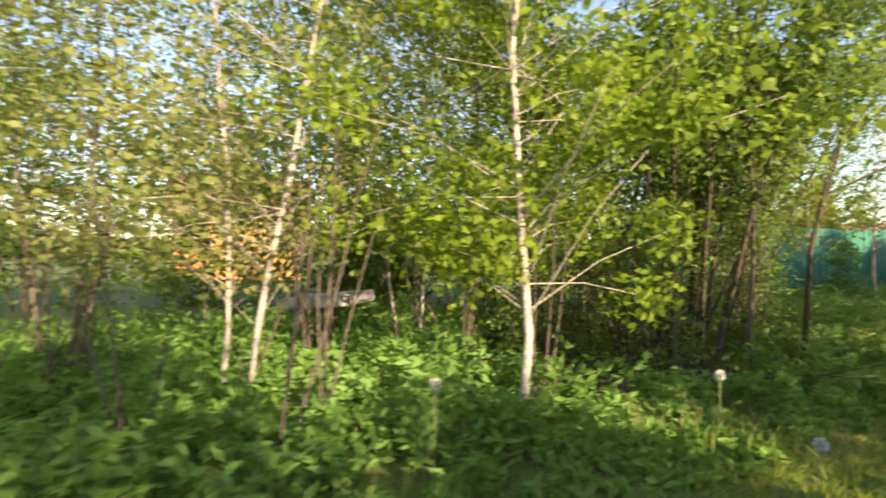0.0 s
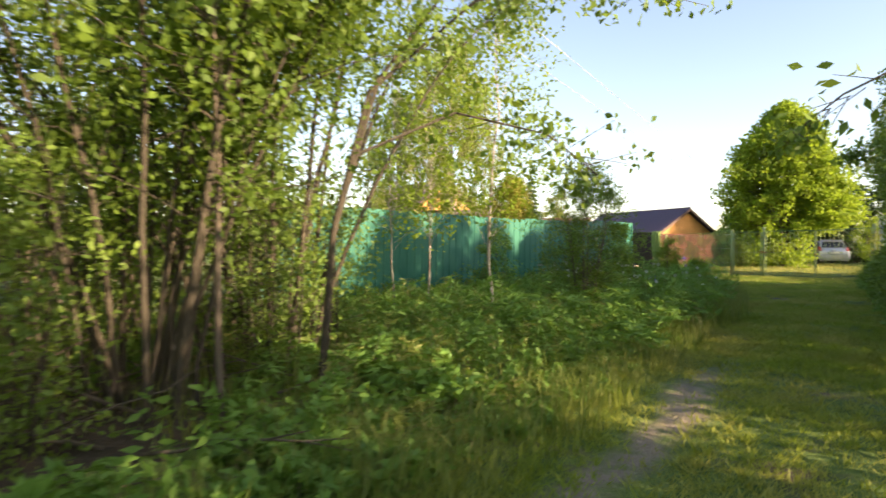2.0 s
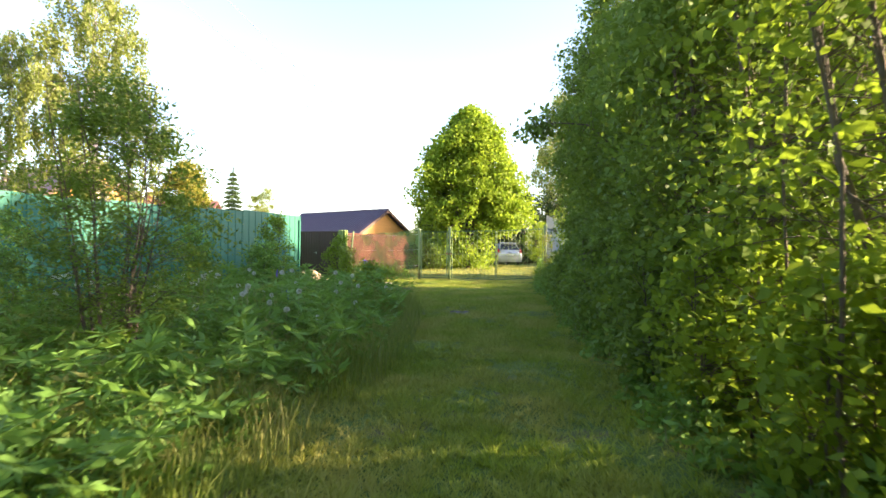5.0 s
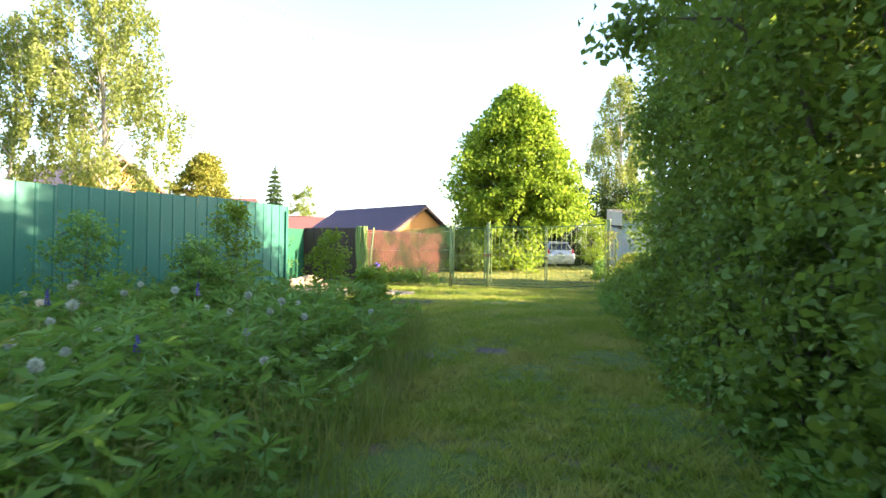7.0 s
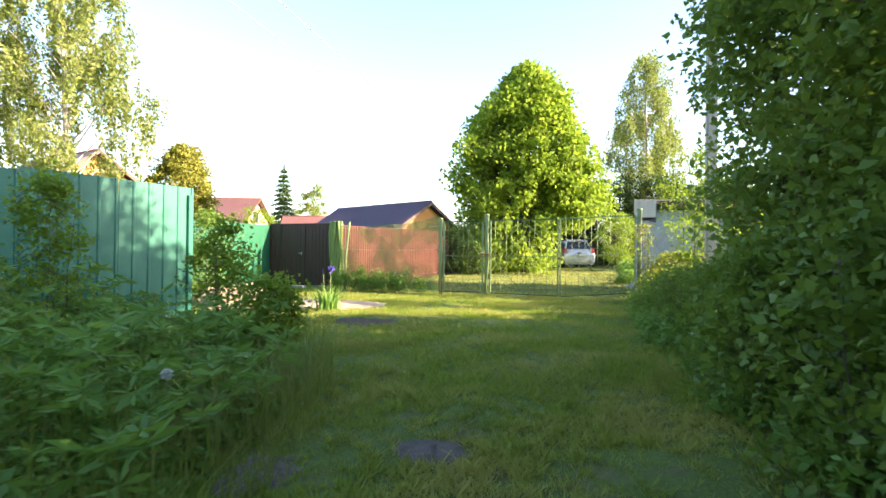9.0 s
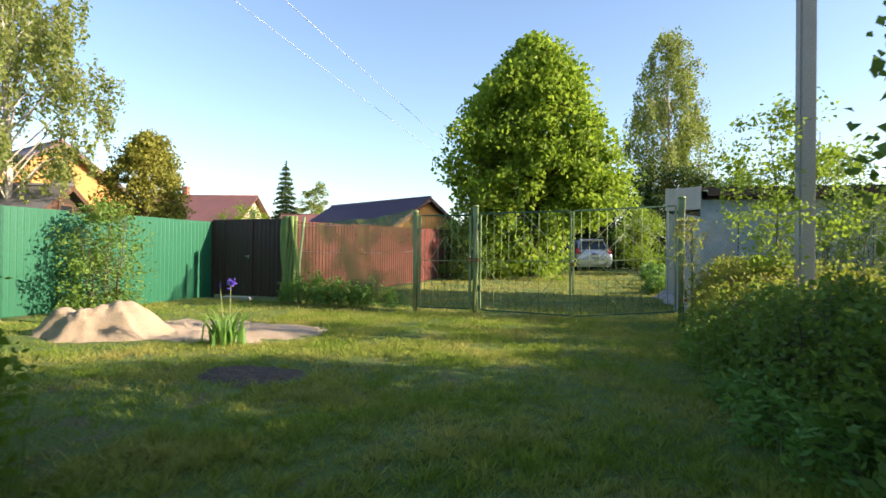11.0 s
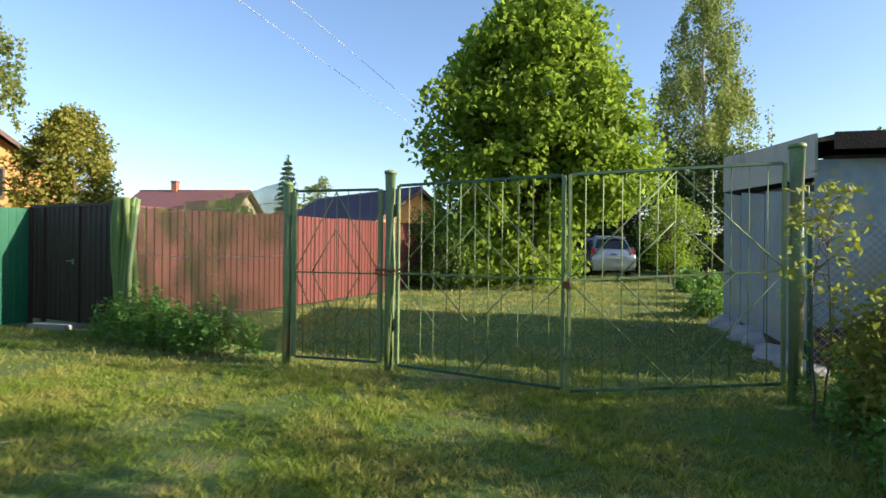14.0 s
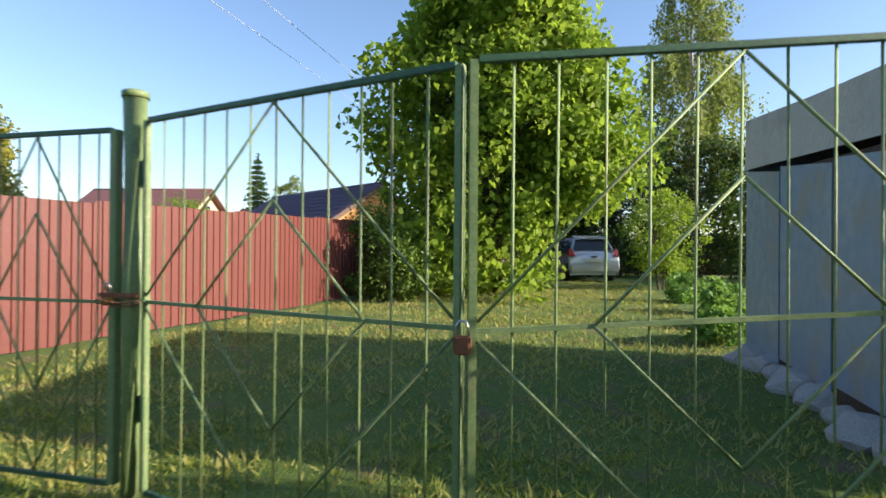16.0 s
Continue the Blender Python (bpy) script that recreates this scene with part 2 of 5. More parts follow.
def add_tube(bm, pts, radii, sides=8, cap=True):
    pts = [Vector(p) for p in pts]
    rings = []
    for i, p in enumerate(pts):
        d = (pts[min(i + 1, len(pts) - 1)] - pts[max(i - 1, 0)]).normalized()
        q = d.to_track_quat("Z", "Y")
        r = radii if isinstance(radii, (int, float)) else radii[i]
        rings.append([bm.verts.new(p + q @ Vector((r * math.cos(2 * math.pi * k / sides), r * math.sin(2 * math.pi * k / sides), 0))) for k in range(sides)])
    for a, b in zip(rings, rings[1:]):
        for k in range(sides):
            f = bm.faces.new((a[k], a[(k + 1) % sides], b[(k + 1) % sides], b[k]))
            f.smooth = True
    if cap:
        bm.faces.new(rings[0][::-1])
        bm.faces.new(rings[-1])
    return bm


def tube(pts, radii, sides=8):
    return add_tube(bmesh.new(), pts, radii, sides)


def unit(v):
    return v / np.maximum(np.linalg.norm(v, axis=1, keepdims=True), 1e-6)


def leaf_mesh(name, centres, length, width, material, parent=None, label="", flat=0.0, droop=0.0, axis=None):
    """One mesh of many small folded leaves, each a quad of its own."""
    n = len(centres)
    ax = RNG.normal(size=(n, 3)) if axis is None else axis + 0.45 * RNG.normal(size=(n, 3))
    ax[:, 2] = ax[:, 2] * (1 - flat) - droop
    ax = unit(ax)
    nr = RNG.normal(size=(n, 3)) + np.array([0, 0, 1.2 * flat])
    side = unit(np.cross(ax, nr))
    up = np.cross(side, ax)
    s = RNG.uniform(0.6, 1.25, size=(n, 1))
    L, W = length * s, width * s
    v = np.empty((n, 4, 3))
    v[:, 0] = centres - ax * L * 0.5
    v[:, 1] = centres - ax * L * 0.06 + side * W * 0.5 + up * W * 0.22
    v[:, 2] = centres + ax * L * 0.5
    v[:, 3] = centres - ax * L * 0.06 - side * W * 0.5 + up * W * 0.22
    me = bpy.data.meshes.new(name)
    me.vertices.add(4 * n)
    me.loops.add(4 * n)
    me.polygons.add(n)
    me.vertices.foreach_set("co", v.ravel())
    me.loops.foreach_set("vertex_index", np.arange(4 * n, dtype=np.int32))
    me.polygons.foreach_set("loop_start", np.arange(0, 4 * n, 4, dtype=np.int32))
    me.update(calc_edges=True)
    me.materials.append(material)
    ob = new(name, me)
    if parent is not None:
        ob.parent = parent
    if label:
        ob["label"] = label
    return ob


def blade_mesh(name, roots, height, width, material, lean=0.35, parent=None):
    """One mesh of many grass blades, each a bent strip of two faces."""
    n = len(roots)
    a = RNG.uniform(0, 2 * np.pi, n)
    side = np.stack([np.cos(a), np.sin(a), 0 * a], 1)
    tilt = RNG.normal(size=(n, 3)) * lean
    tilt[:, 2] = 1
    h = (np.asarray(height) * RNG.uniform(0.5, 1.2, n))[:, None]
    w = (np.asarray(width) * RNG.uniform(0.7, 1.3, n))[:, None]
    mid = roots + np.array([0, 0, 0.55]) * h + tilt * [1, 1, 0] * h * 0.25
    tip = roots + tilt * h * [1, 1, 0.95]
    v = np.empty((n, 5, 3))
    v[:, 0], v[:, 1] = roots - side * w, roots + side * w
    v[:, 2], v[:, 3] = mid + side * w * 0.8, mid - side * w * 0.8
    v[:, 4] = tip
    idx = (np.arange(n, dtype=np.int32) * 5)[:, None] + np.array([0, 1, 2, 3, 3, 2, 4], dtype=np.int32)
    me = bpy.data.meshes.new(name)
    me.vertices.add(5 * n)
    me.loops.add(7 * n)
    me.polygons.add(2 * n)
    me.vertices.foreach_set("co", v.ravel())
    me.loops.foreach_set("vertex_index", idx.ravel())
    st = (np.arange(n, dtype=np.int32) * 7)[:, None] + np.array([0, 4], dtype=np.int32)
    me.polygons.foreach_set("loop_start", st.ravel())
    me.update(calc_edges=True)
    me.materials.append(material)
    ob = new(name, me)
    if parent is not None:
        ob.parent = parent
    return ob


class Wood:
    """Collects tapered limbs as plain lists, quicker than a growing bmesh."""

    def __init__(self):
        self.v, self.f = [], []

    def limb(self, pts, radii, sides=6):
        base = len(self.v)
        pts = [np.asarray(p, float) for p in pts]
        for i, p in enumerate(pts):
            d = pts[min(i + 1, len(pts) - 1)] - pts[max(i - 1, 0)]
            d = d / (np.linalg.norm(d) + 1e-9)
            a = np.cross(d, (0.3, 0.9, 0.1) if abs(d[2]) > 0.7 else (0, 0, 1.0))
            a /= np.linalg.norm(a) + 1e-9
            b = np.cross(d, a)
            for k in range(sides):
                t = 2 * math.pi * k / sides
                self.v.append(tuple(p + radii[i] * (math.cos(t) * a + math.sin(t) * b)))
        for i in range(len(pts) - 1):
            for k in range(sides):
                q = base + i * sides
                self.f.append((q + k, q + (k + 1) % sides, q + sides + (k + 1) % sides, q + sides + k))
        self.f.append(tuple(base + (len(pts) - 1) * sides + k for k in range(sides)))

    def done(self, name, material, parent, label=""):
        ob = link_mesh(name, self.v, self.f, material, parent, label)
        ob.data.polygons.foreach_set("use_smooth", [True] * len(ob.data.polygons))
        return ob


def bent(a, b, n, wob):
    a, b = np.asarray(a, float), np.asarray(b, float)
    t = np.linspace(0, 1, n)[:, None]
    p = a + (b - a) * t
    w = RNG.normal(size=(n, 3)) * wob
    w[0] = 0
    return p + np.cumsum(w, 0) * 0.6


def tree(name, x, y, height, radius, low, leaves, leaf, bark, foliage, label, category="tree", group="", trunk_r=0.08, stems=1,
         shape="round", cluster=0.28, droop=0.0, twigs=70, lean=(0, 0), leaf_w=0.6, hang=0.0, surface_bias=0.55, spread=0.12, flat=0.2, clear=None):
    """A tree or shrub: bent tapered stems, limbs, twigs, and a crown of leaf clusters with gaps."""
    z0 = gz(x, y)
    root = thing(name, label, category, (x, y, z0), group=group)
    wood = Wood()
    top = np.array([lean[0], lean[1], height])
    lines = []
    for s in range(stems):
        a = 2 * math.pi * s / stems + RNG.uniform(0, 1)
        off = np.array([math.cos(a), math.sin(a), 0]) * (0 if stems == 1 else 1)
        tip = top * [1, 1, RNG.uniform(0.8, 0.97)] + off * radius * 0.55
        pts = bent(off * spread + [0, 0, -0.12], tip, 9, height * 0.012)
        r = trunk_r * RNG.uniform(0.75, 1.1)
        wood.limb(pts, np.linspace(r, r * 0.18, 9), 8)
        lines.append(pts)
    m = max(30, twigs)
    u = RNG.uniform(0, 1, m)
    if shape == "round":
        prof = np.sqrt(np.clip(1 - (1.9 * u - 0.85) ** 2 / 1.15, 0.03, 1))
    elif shape == "full":
        prof = np.clip(1 - u ** 3.2, 0.02, 1) ** 0.7 * np.clip(0.72 + 1.4 * u, 0, 1)
    elif shape == "cone":
        prof = (1 - u) ** 0.85 + 0.05
    elif shape == "egg":
        prof = np.clip(np.sin(np.pi * np.clip(u, 0, 1) ** 0.72), 0.12, 1) ** 0.75
    else:
        prof = np.clip(np.sin(np.pi * (0.12 + 0.88 * u)) ** 0.6, 0.15, 1)
    ang = RNG.uniform(0, 2 * np.pi, m)
    lob = 1 + 0.18 * np.sin(3 * ang + 5 * u) + 0.12 * np.sin(5 * ang - 9 * u)
    rad = radius * prof * lob * RNG.uniform(0, 1, m) ** (1 - surface_bias)
    cz = low + (height - low) * u
    cc = np.stack([np.cos(ang) * rad + lean[0] * u, np.sin(ang) * rad + lean[1] * u, cz], 1)
    if clear:
        under = (cc[:, 0] > clear[0]) & (cc[:, 2] < clear[1])
        cc[under, 2] += clear[1] * RNG.uniform(0.6, 1.3, under.sum())
    for i in range(m):
        ln_ = lines[RNG.integers(len(lines))]
        k = int(np.argmin(np.abs(ln_[:, 2] - max(0.22 * height, cc[i][2] - 0.35 * np.linalg.norm(cc[i][:2]) - 0.1))))
        kk = min(max(k + RNG.uniform(-0.9, 0.9), 0.5), len(ln_) - 1.001)
        s0 = ln_[int(kk)] + (ln_[int(kk) + 1] - ln_[int(kk)]) * (kk - int(kk))
        mid = (s0 + cc[i]) / 2 + [0, 0, 0.06 * np.linalg.norm(cc[i] - s0)]
        r0 = max(0.004, trunk_r * 0.2 * (1 - 0.7 * k / 9))
        wood.limb([s0, mid, cc[i]], [r0, r0 * 0.6, r0 * 0.25], 4)
    wood.done("trunk", bark, root)
    per = RNG.integers(0, m, leaves)
    sig = cluster * RNG.uniform(0.6, 1.4, (m, 1))
    pts = cc[per] + unit(RNG.normal(size=(leaves, 3))) * RNG.uniform(0, 1, (leaves, 1)) ** 0.5 * [1.5, 1.5, 1.2] * sig[per]
    if hang:
        pts[:, 2] -= hang * RNG.uniform(0, 1, leaves) ** 1.5
    pts[:, 2] = np.maximum(pts[:, 2], 0.03)
    leaf_mesh("crown", pts, leaf, leaf * leaf_w, foliage, root, droop=droop, flat=flat)
    return root


def sheet_panel(width, height, pitch, rib, depth):
    """A pressed-steel fence sheet with raised ribs, as a closed thin shell."""
    xs, ys = [0.0], [0.0]
    n = max(1, round(width / pitch))
    p = width / n
    for i in range(n):
        a = i * p
        for dx, dy in ((p - rib, 0), (p - rib * 0.75, depth), (p - rib * 0.25, depth), (p, 0)):
            xs.append(a + dx)
            ys.append(dy)
    v, f = [], []
    for off in (0.0, -0.004):
        for z in (0, height):
            v += [(x, y + off, z) for x, y in zip(xs, ys)]
    k = len(xs)
    for i in range(k - 1):
        f.append((i, i + 1, k + i + 1, k + i))
        f.append((2 * k + i, 3 * k + i, 3 * k + i + 1, 2 * k + i + 1))
        f.append((k + i, k + i + 1, 3 * k + i + 1, 3 * k + i))
        f.append((i, 2 * k + i, 2 * k + i + 1, i + 1))
    f += [(0, k, 3 * k, 2 * k), (k - 1, 3 * k - 1, 4 * k - 1, 2 * k - 1)]
    return v, f


def sheet_fence(name, label, a, b, height, material, pitch=0.25, rib=0.05, depth=0.013, width=1.15, gap=0.06, post_mat=None, group="", step=0.0):
    """A fence from a to b (plan) with the ribbed face on the side to the right of the way from a to b."""
    a, b = Vector((*a, 0)), Vector((*b, 0))
    length = (b - a).length
    turn = math.degrees(math.atan2(b.y - a.y, b.x - a.x))
    root = thing(name, label, "fence", (a.x, a.y, 0), turn, group)
    n = max(1, round(length / width))
    w = length / n
    v, f = sheet_panel(w - 0.004, height, pitch, rib, depth)
    v = [(x, -y, z) for x, y, z in v]
    me = bpy.data.meshes.new("panel")
    me.from_pydata(v, [], f)
    me.materials.append(material)
    for i in range(n):
        p = a + (b - a) * ((i + 0.5) / n)
        ob = new("panel", me)
        ob.parent = root
        ob.matrix_basis = pose(i * w, (i % 2) * 0.003, gz(p.x, p.y) + gap + step * (i % 3 - 1), 0.0, RNG.uniform(-0.25, 0.25), 0)
    for i in range(0, n + 1, 2):
        p = a + (b - a) * (i / n)
        g = gz(p.x, p.y)
        part("post", box((i * w - 0.03, 0.05, g - 0.2), (i * w + 0.03, 0.11, g + height - 0.02), 0.004), post_mat or material, root)
    for zf in (0.2, 0.8):
        ga, gb = gz(a.x, a.y), gz(b.x, b.y)
        part("rail", tube([(0, 0.03, ga + height * zf), (length, 0.03, gb + height * zf)], 0.02, 6), post_mat or material, root)
    return root


# ---- ground ----
def steps(lo, hi, fine_lo, fine_hi, fine):
    far = [1.0, 2.5, 5, 10, 20, 40, 80, 160, 320, 640]
    mid = list(np.arange(fine_lo, fine_hi + 1e-6, fine))
    return [fine_lo - d for d in far[::-1] if fine_lo - d > lo] + mid + [fine_hi + d for d in far if fine_hi + d < hi]


gxs, gys = steps(-700, 700, -9, 9, 0.25), steps(-700, 700, -33, 22, 0.25)
gv = [(x, y, gz(x, y) + (0.035 * noise.noise((x * 0.9, y * 0.9, 0)) + 0.012 * noise.noise((x * 4, y * 4, 3)) if abs(x) < 9 else 0)) for y in gys for x in gxs]
nx = len(gxs)
gf = [(j * nx + i, j * nx + i + 1, (j + 1) * nx + i + 1, (j + 1) * nx + i) for j in range(len(gys) - 1) for i in range(nx - 1)]
ground = link_mesh("ground", gv, gf, M_GROUND)
tagged(ground, "mown grass and soil of the track and yard", "ground", kind="structure")


def patch(name, label, category, x, y, rx, ry, material, lift, mound=0.0, kind="", rough_edge=0.25, seed=0, bumpy=0.01, slope=1.6, lumps=0.5):
    """A low spread of loose material with an uneven outline, thin at its rim."""
    v, f = [], []
    R_, A_ = 22, 64
    for i in range(R_ + 1):
        for k in range(A_):
            a = 2 * math.pi * k / A_
            e = 1 + rough_edge * noise.noise((math.cos(a) * 1.7 + seed, math.sin(a) * 1.7, seed)) + 0.4 * rough_edge * noise.noise((math.cos(a) * 5 + seed, math.sin(a) * 5, 2))
            r = i / R_
            px, py = x + rx * e * r * math.cos(a), y + ry * e * r * math.sin(a)
            rim = min(1.0, (1 - r) * 2.2)
            h = mound * min(1 - r, 0.62 if slope < 1 else 1.0) ** slope * (1 + lumps * noise.noise((px * 2.2, py * 2.2, seed))) + bumpy * noise.noise((px * 9, py * 9, 1)) + 0.4 * bumpy * noise.noise((px * 25, py * 25, 1))
            base = gz(px, py) + 0.035 * noise.noise((px * 0.9, py * 0.9, 0)) + 0.012 * noise.noise((px * 4, py * 4, 3))
            v.append((px, py, base + rim * (lift + max(-0.03, h)) - (1 - rim) * 0.035))
    for i in range(R_):
        for k in range(A_):
            f.append((i * A_ + k, i * A_ + (k + 1) % A_, (i + 1) * A_ + (k + 1) % A_, (i + 1) * A_ + k))
    ob = link_mesh(name, v, f, material)
    ob.data.polygons.foreach_set("use_smooth", [True] * len(f))
    return tagged(ob, label, category, kind=kind)


patch("gravel_patch", "small patch of grey gravel in mown grass", "gravel", 0.97, -10.35, 0.36, 0.26, M_STONE, 0.012, 0.01, seed=5, bumpy=0.03)
patch("gravel_patch", "small patch of grey gravel in mown grass", "gravel", 0.15, -10.9, 0.28, 0.4, M_STONE, 0.01, 0.01, seed=8, bumpy=0.03)
patch("earth_patch", "flat patch of dark bare earth in grass", "soil", -1.1, -5.6, 0.7, 0.5, M_DIRT, 0.014, 0.03, seed=11, bumpy=0.04, rough_edge=0.4)
patch("sand_spread", "pale sand spread thinly over grass", "sand", -3.3, -3.3, 2.4, 1.4, M_SAND, 0.024, 0.02, seed=13, bumpy=0.05, rough_edge=0.55)
patch("sand_mound", "mound of dry yellow sand with slumped sides", "sand", -4.4, -3.9, 1.05, 0.72, M_SAND, 0.02, 0.44, seed=17, bumpy=0.05, slope=0.75, lumps=1.0)

# ---- fences ----
GC, GB, GE = (-3.58, -6.23), (-5.35, -12.8), (-6.6, -19.5)
sheet_fence("green_fence", "tall green ribbed sheet-metal fence beside the track", GB, GC, 1.92, M_GREENSHEET, group="green sheet fence")
sheet_fence("green_fence", "tall green ribbed sheet-metal fence beside the track", GE, GB, 1.92, M_GREENSHEET, group="green sheet fence")
sheet_fence("green_fence", "green ribbed sheet-metal fence turning away from the track", GC, (-7.5, -5.6), 1.86, M_GREENSHEET, group="green sheet fence")
sheet_fence("green_fence", "smooth deep green sheet-metal fence behind the sand", (-7.45, -5.5), (-6.68, 1.74), 1.8, M_GREENSHEET_DARK, pitch=0.115, rib=0.03, depth=0.003, gap=0.0, group="green sheet fence")
sheet_fence("red_fence", "red-brown ribbed sheet fence along the yard", (-4.45, 1.42), (-3.3, 7.4), 1.8, M_REDSHEET, pitch=0.14, rib=0.05, depth=0.018, gap=0.02, post_mat=M_BROWNSHEET, group="red sheet fence")
sheet_fence("red_fence", "red-brown ribbed sheet fence behind the lime tree", (-3.3, 7.4), (-1.7, 19.5), 1.8, M_REDSHEET, pitch=0.14, rib=0.05, depth=0.018, gap=0.02, post_mat=M_BROWNSHEET, group="red sheet fence")

sheet_fence("brown_fence", "dark brown sheet fence at the back of the yard", (-1.7, 26.2), (14.0, 24.6), 1.8, M_BROWNSHEET, pitch=0.14, rib=0.05, depth=0.018, gap=0.02, group="brown sheet fence")

# dark brown gate between the green fence and the netting
bg = thing("brown_gate", "dark brown ribbed sheet-metal gate with a wicket door", "gate", (-6.66, 1.72, 0), math.degrees(math.atan2(1.36 - 1.72, -4.6 + 6.66)))
BW = 2.07
for xa, xb in ((0.0, 0.32), (0.36, 1.17), (1.21, BW)):
    v, f = sheet_panel(xb - xa, 1.74, 0.12, 0.045, 0.015)
    link_mesh("panel", [(x + xa, -y, z + 0.08) for x, y, z in v], f, M_BROWNSHEET, bg)
for xa in (0.0, 0.34, 1.19, BW):
    part("post", box((xa - 0.025, -0.03, -0.15), (xa + 0.025, 0.02, 1.84), 0.004), M_BROWNSHEET, bg)
part("rail", box((0, -0.025, 1.82), (BW, 0.02, 1.86), 0.004), M_BROWNSHEET, bg)
part("rail", box((0.36, -0.03, 0.10), (1.17, -0.016, 0.15), 0.003), M_BROWNSHEET, bg)
bm = box((1.09, -0.05, 0.95), (1.12, -0.025, 1.03), 0.004)
add_tube(bm, [(1.105, -0.05, 1.0), (1.105, -0.09, 1.0), (1.04, -0.095, 1.0)], 0.008, 6)
part("door_handle", bm, M_RIM, bg, "small bright metal handle")
step_stone = part("doorstep", box((-6.1, 1.2, -0.05), (-5.4, 1.5, 0.07), 0.015), M_CONCRETE, None)
tagged(step_stone, "grey concrete doorstep below the brown gate", "step")

# ---- netting fence ----
nf = thing("netting_fence", "sagging green netting strung between old green posts", "fence")
NA, NB = Vector((-4.5, 1.28, 0)), Vector((-1.2, 0.04, 0))
nv, nfc = [], []
NX, NZ = 44, 18
for j in range(NZ + 1):
    for i in range(NX + 1):
        u, w = i / NX, j / NZ
        p = NA.lerp(NB, u)
        top = 1.82 - 0.10 * math.sin(math.pi * u) * (1 + 0.4 * math.sin(9 * u)) + 0.16 * u ** 3
        fold = 0.045 * math.sin(u * 23 + 2 * w) * (0.4 + w) + 0.03 * math.sin(u * 61 + 3 * w)
        nv.append((p.x - 0.36 * fold, p.y - 0.93 * fold, 0.12 + (top - 0.12) * w))
nfc = [(j * (NX + 1) + i, j * (NX + 1) + i + 1, (j + 1) * (NX + 1) + i + 1, (j + 1) * (NX + 1) + i) for j in range(NZ) for i in range(NX)]
net = link_mesh("netting", nv, nfc, M_NET, nf, "half-transparent green plastic netting")
net.data.polygons.foreach_set("use_smooth", [True] * len(nfc))
for z in (0.55, 1.15, 1.72):
    pts = [NA.lerp(NB, u / 8) + Vector((0, 0.02, z - 0.05 * math.sin(math.pi * u / 8))) for u in range(9)]
    part("wire", tube(pts, 0.004, 5), M_WIRE, nf)
# bunched roll of netting at the corner, and its leaning stake
roll = Wood()
for k in range(7):
    a = NA + Vector((-0.06 + 0.055 * k, -0.04 - 0.02 * (k % 3), 0))
    roll.limb([tuple(a + Vector((0.03 * math.sin(k + q), 0.02 * math.cos(k * 2 + q), 0.05 + 0.31 * q))) for q in range(7)], [0.035 + 0.01 * ((k + q) % 2) for q in range(7)], 7)
roll.done("gathered_netting", surface("faded_green_cloth", (0.20, 0.30, 0.08), (0.28, 0.36, 0.12), 8, 50, 0.9, stretch=(3, 3, 0.4), bump=0.5), nf, "faded green netting gathered in vertical folds")
part("stake", tube([(-3.98, 0.88, -0.2), (-3.98, 0.9, 0.9), (-3.9, 0.95, 1.86)], [0.032, 0.03, 0.028], 8), M_GREENPAINT, nf, "leaning green steel stake")

# ---- gate posts and gates ----
def gate_post(x, y, h, r, label):
    e = thing("gate_post", label, "gate post", (x, y, 0), group="gate posts")
    part("post", tube([(0, 0, -0.3), (0.004, 0, h * 0.5), (0, 0, h - 0.02)], r, 18), M_GREENPAINT, e)
    bm = tube([(0, 0, h - 0.03), (0, 0, h), (0, 0, h + 0.008)], [r + 0.006, r + 0.006, r * 0.8], 18)
    part("cap", bm, M_GREENPAINT, e)
    for z in (0.42, h - 0.45):
        bm = tube([(r + 0.012, -0.01, z), (r + 0.012, -0.01, z + 0.12)], 0.016, 8)
        part("hinge", bm, M_DARKPAINT, e)
    return e


gate_post(0, 0, 2.0, 0.056, "stout green-painted steel pipe post of the gate")
gate_post(-1.15, 0.03, 1.91, 0.05, "green-painted steel pipe post of the wicket")
gate_post(3.52, -0.19, 2.1, 0.06, "green-painted steel pipe post beside the shed")


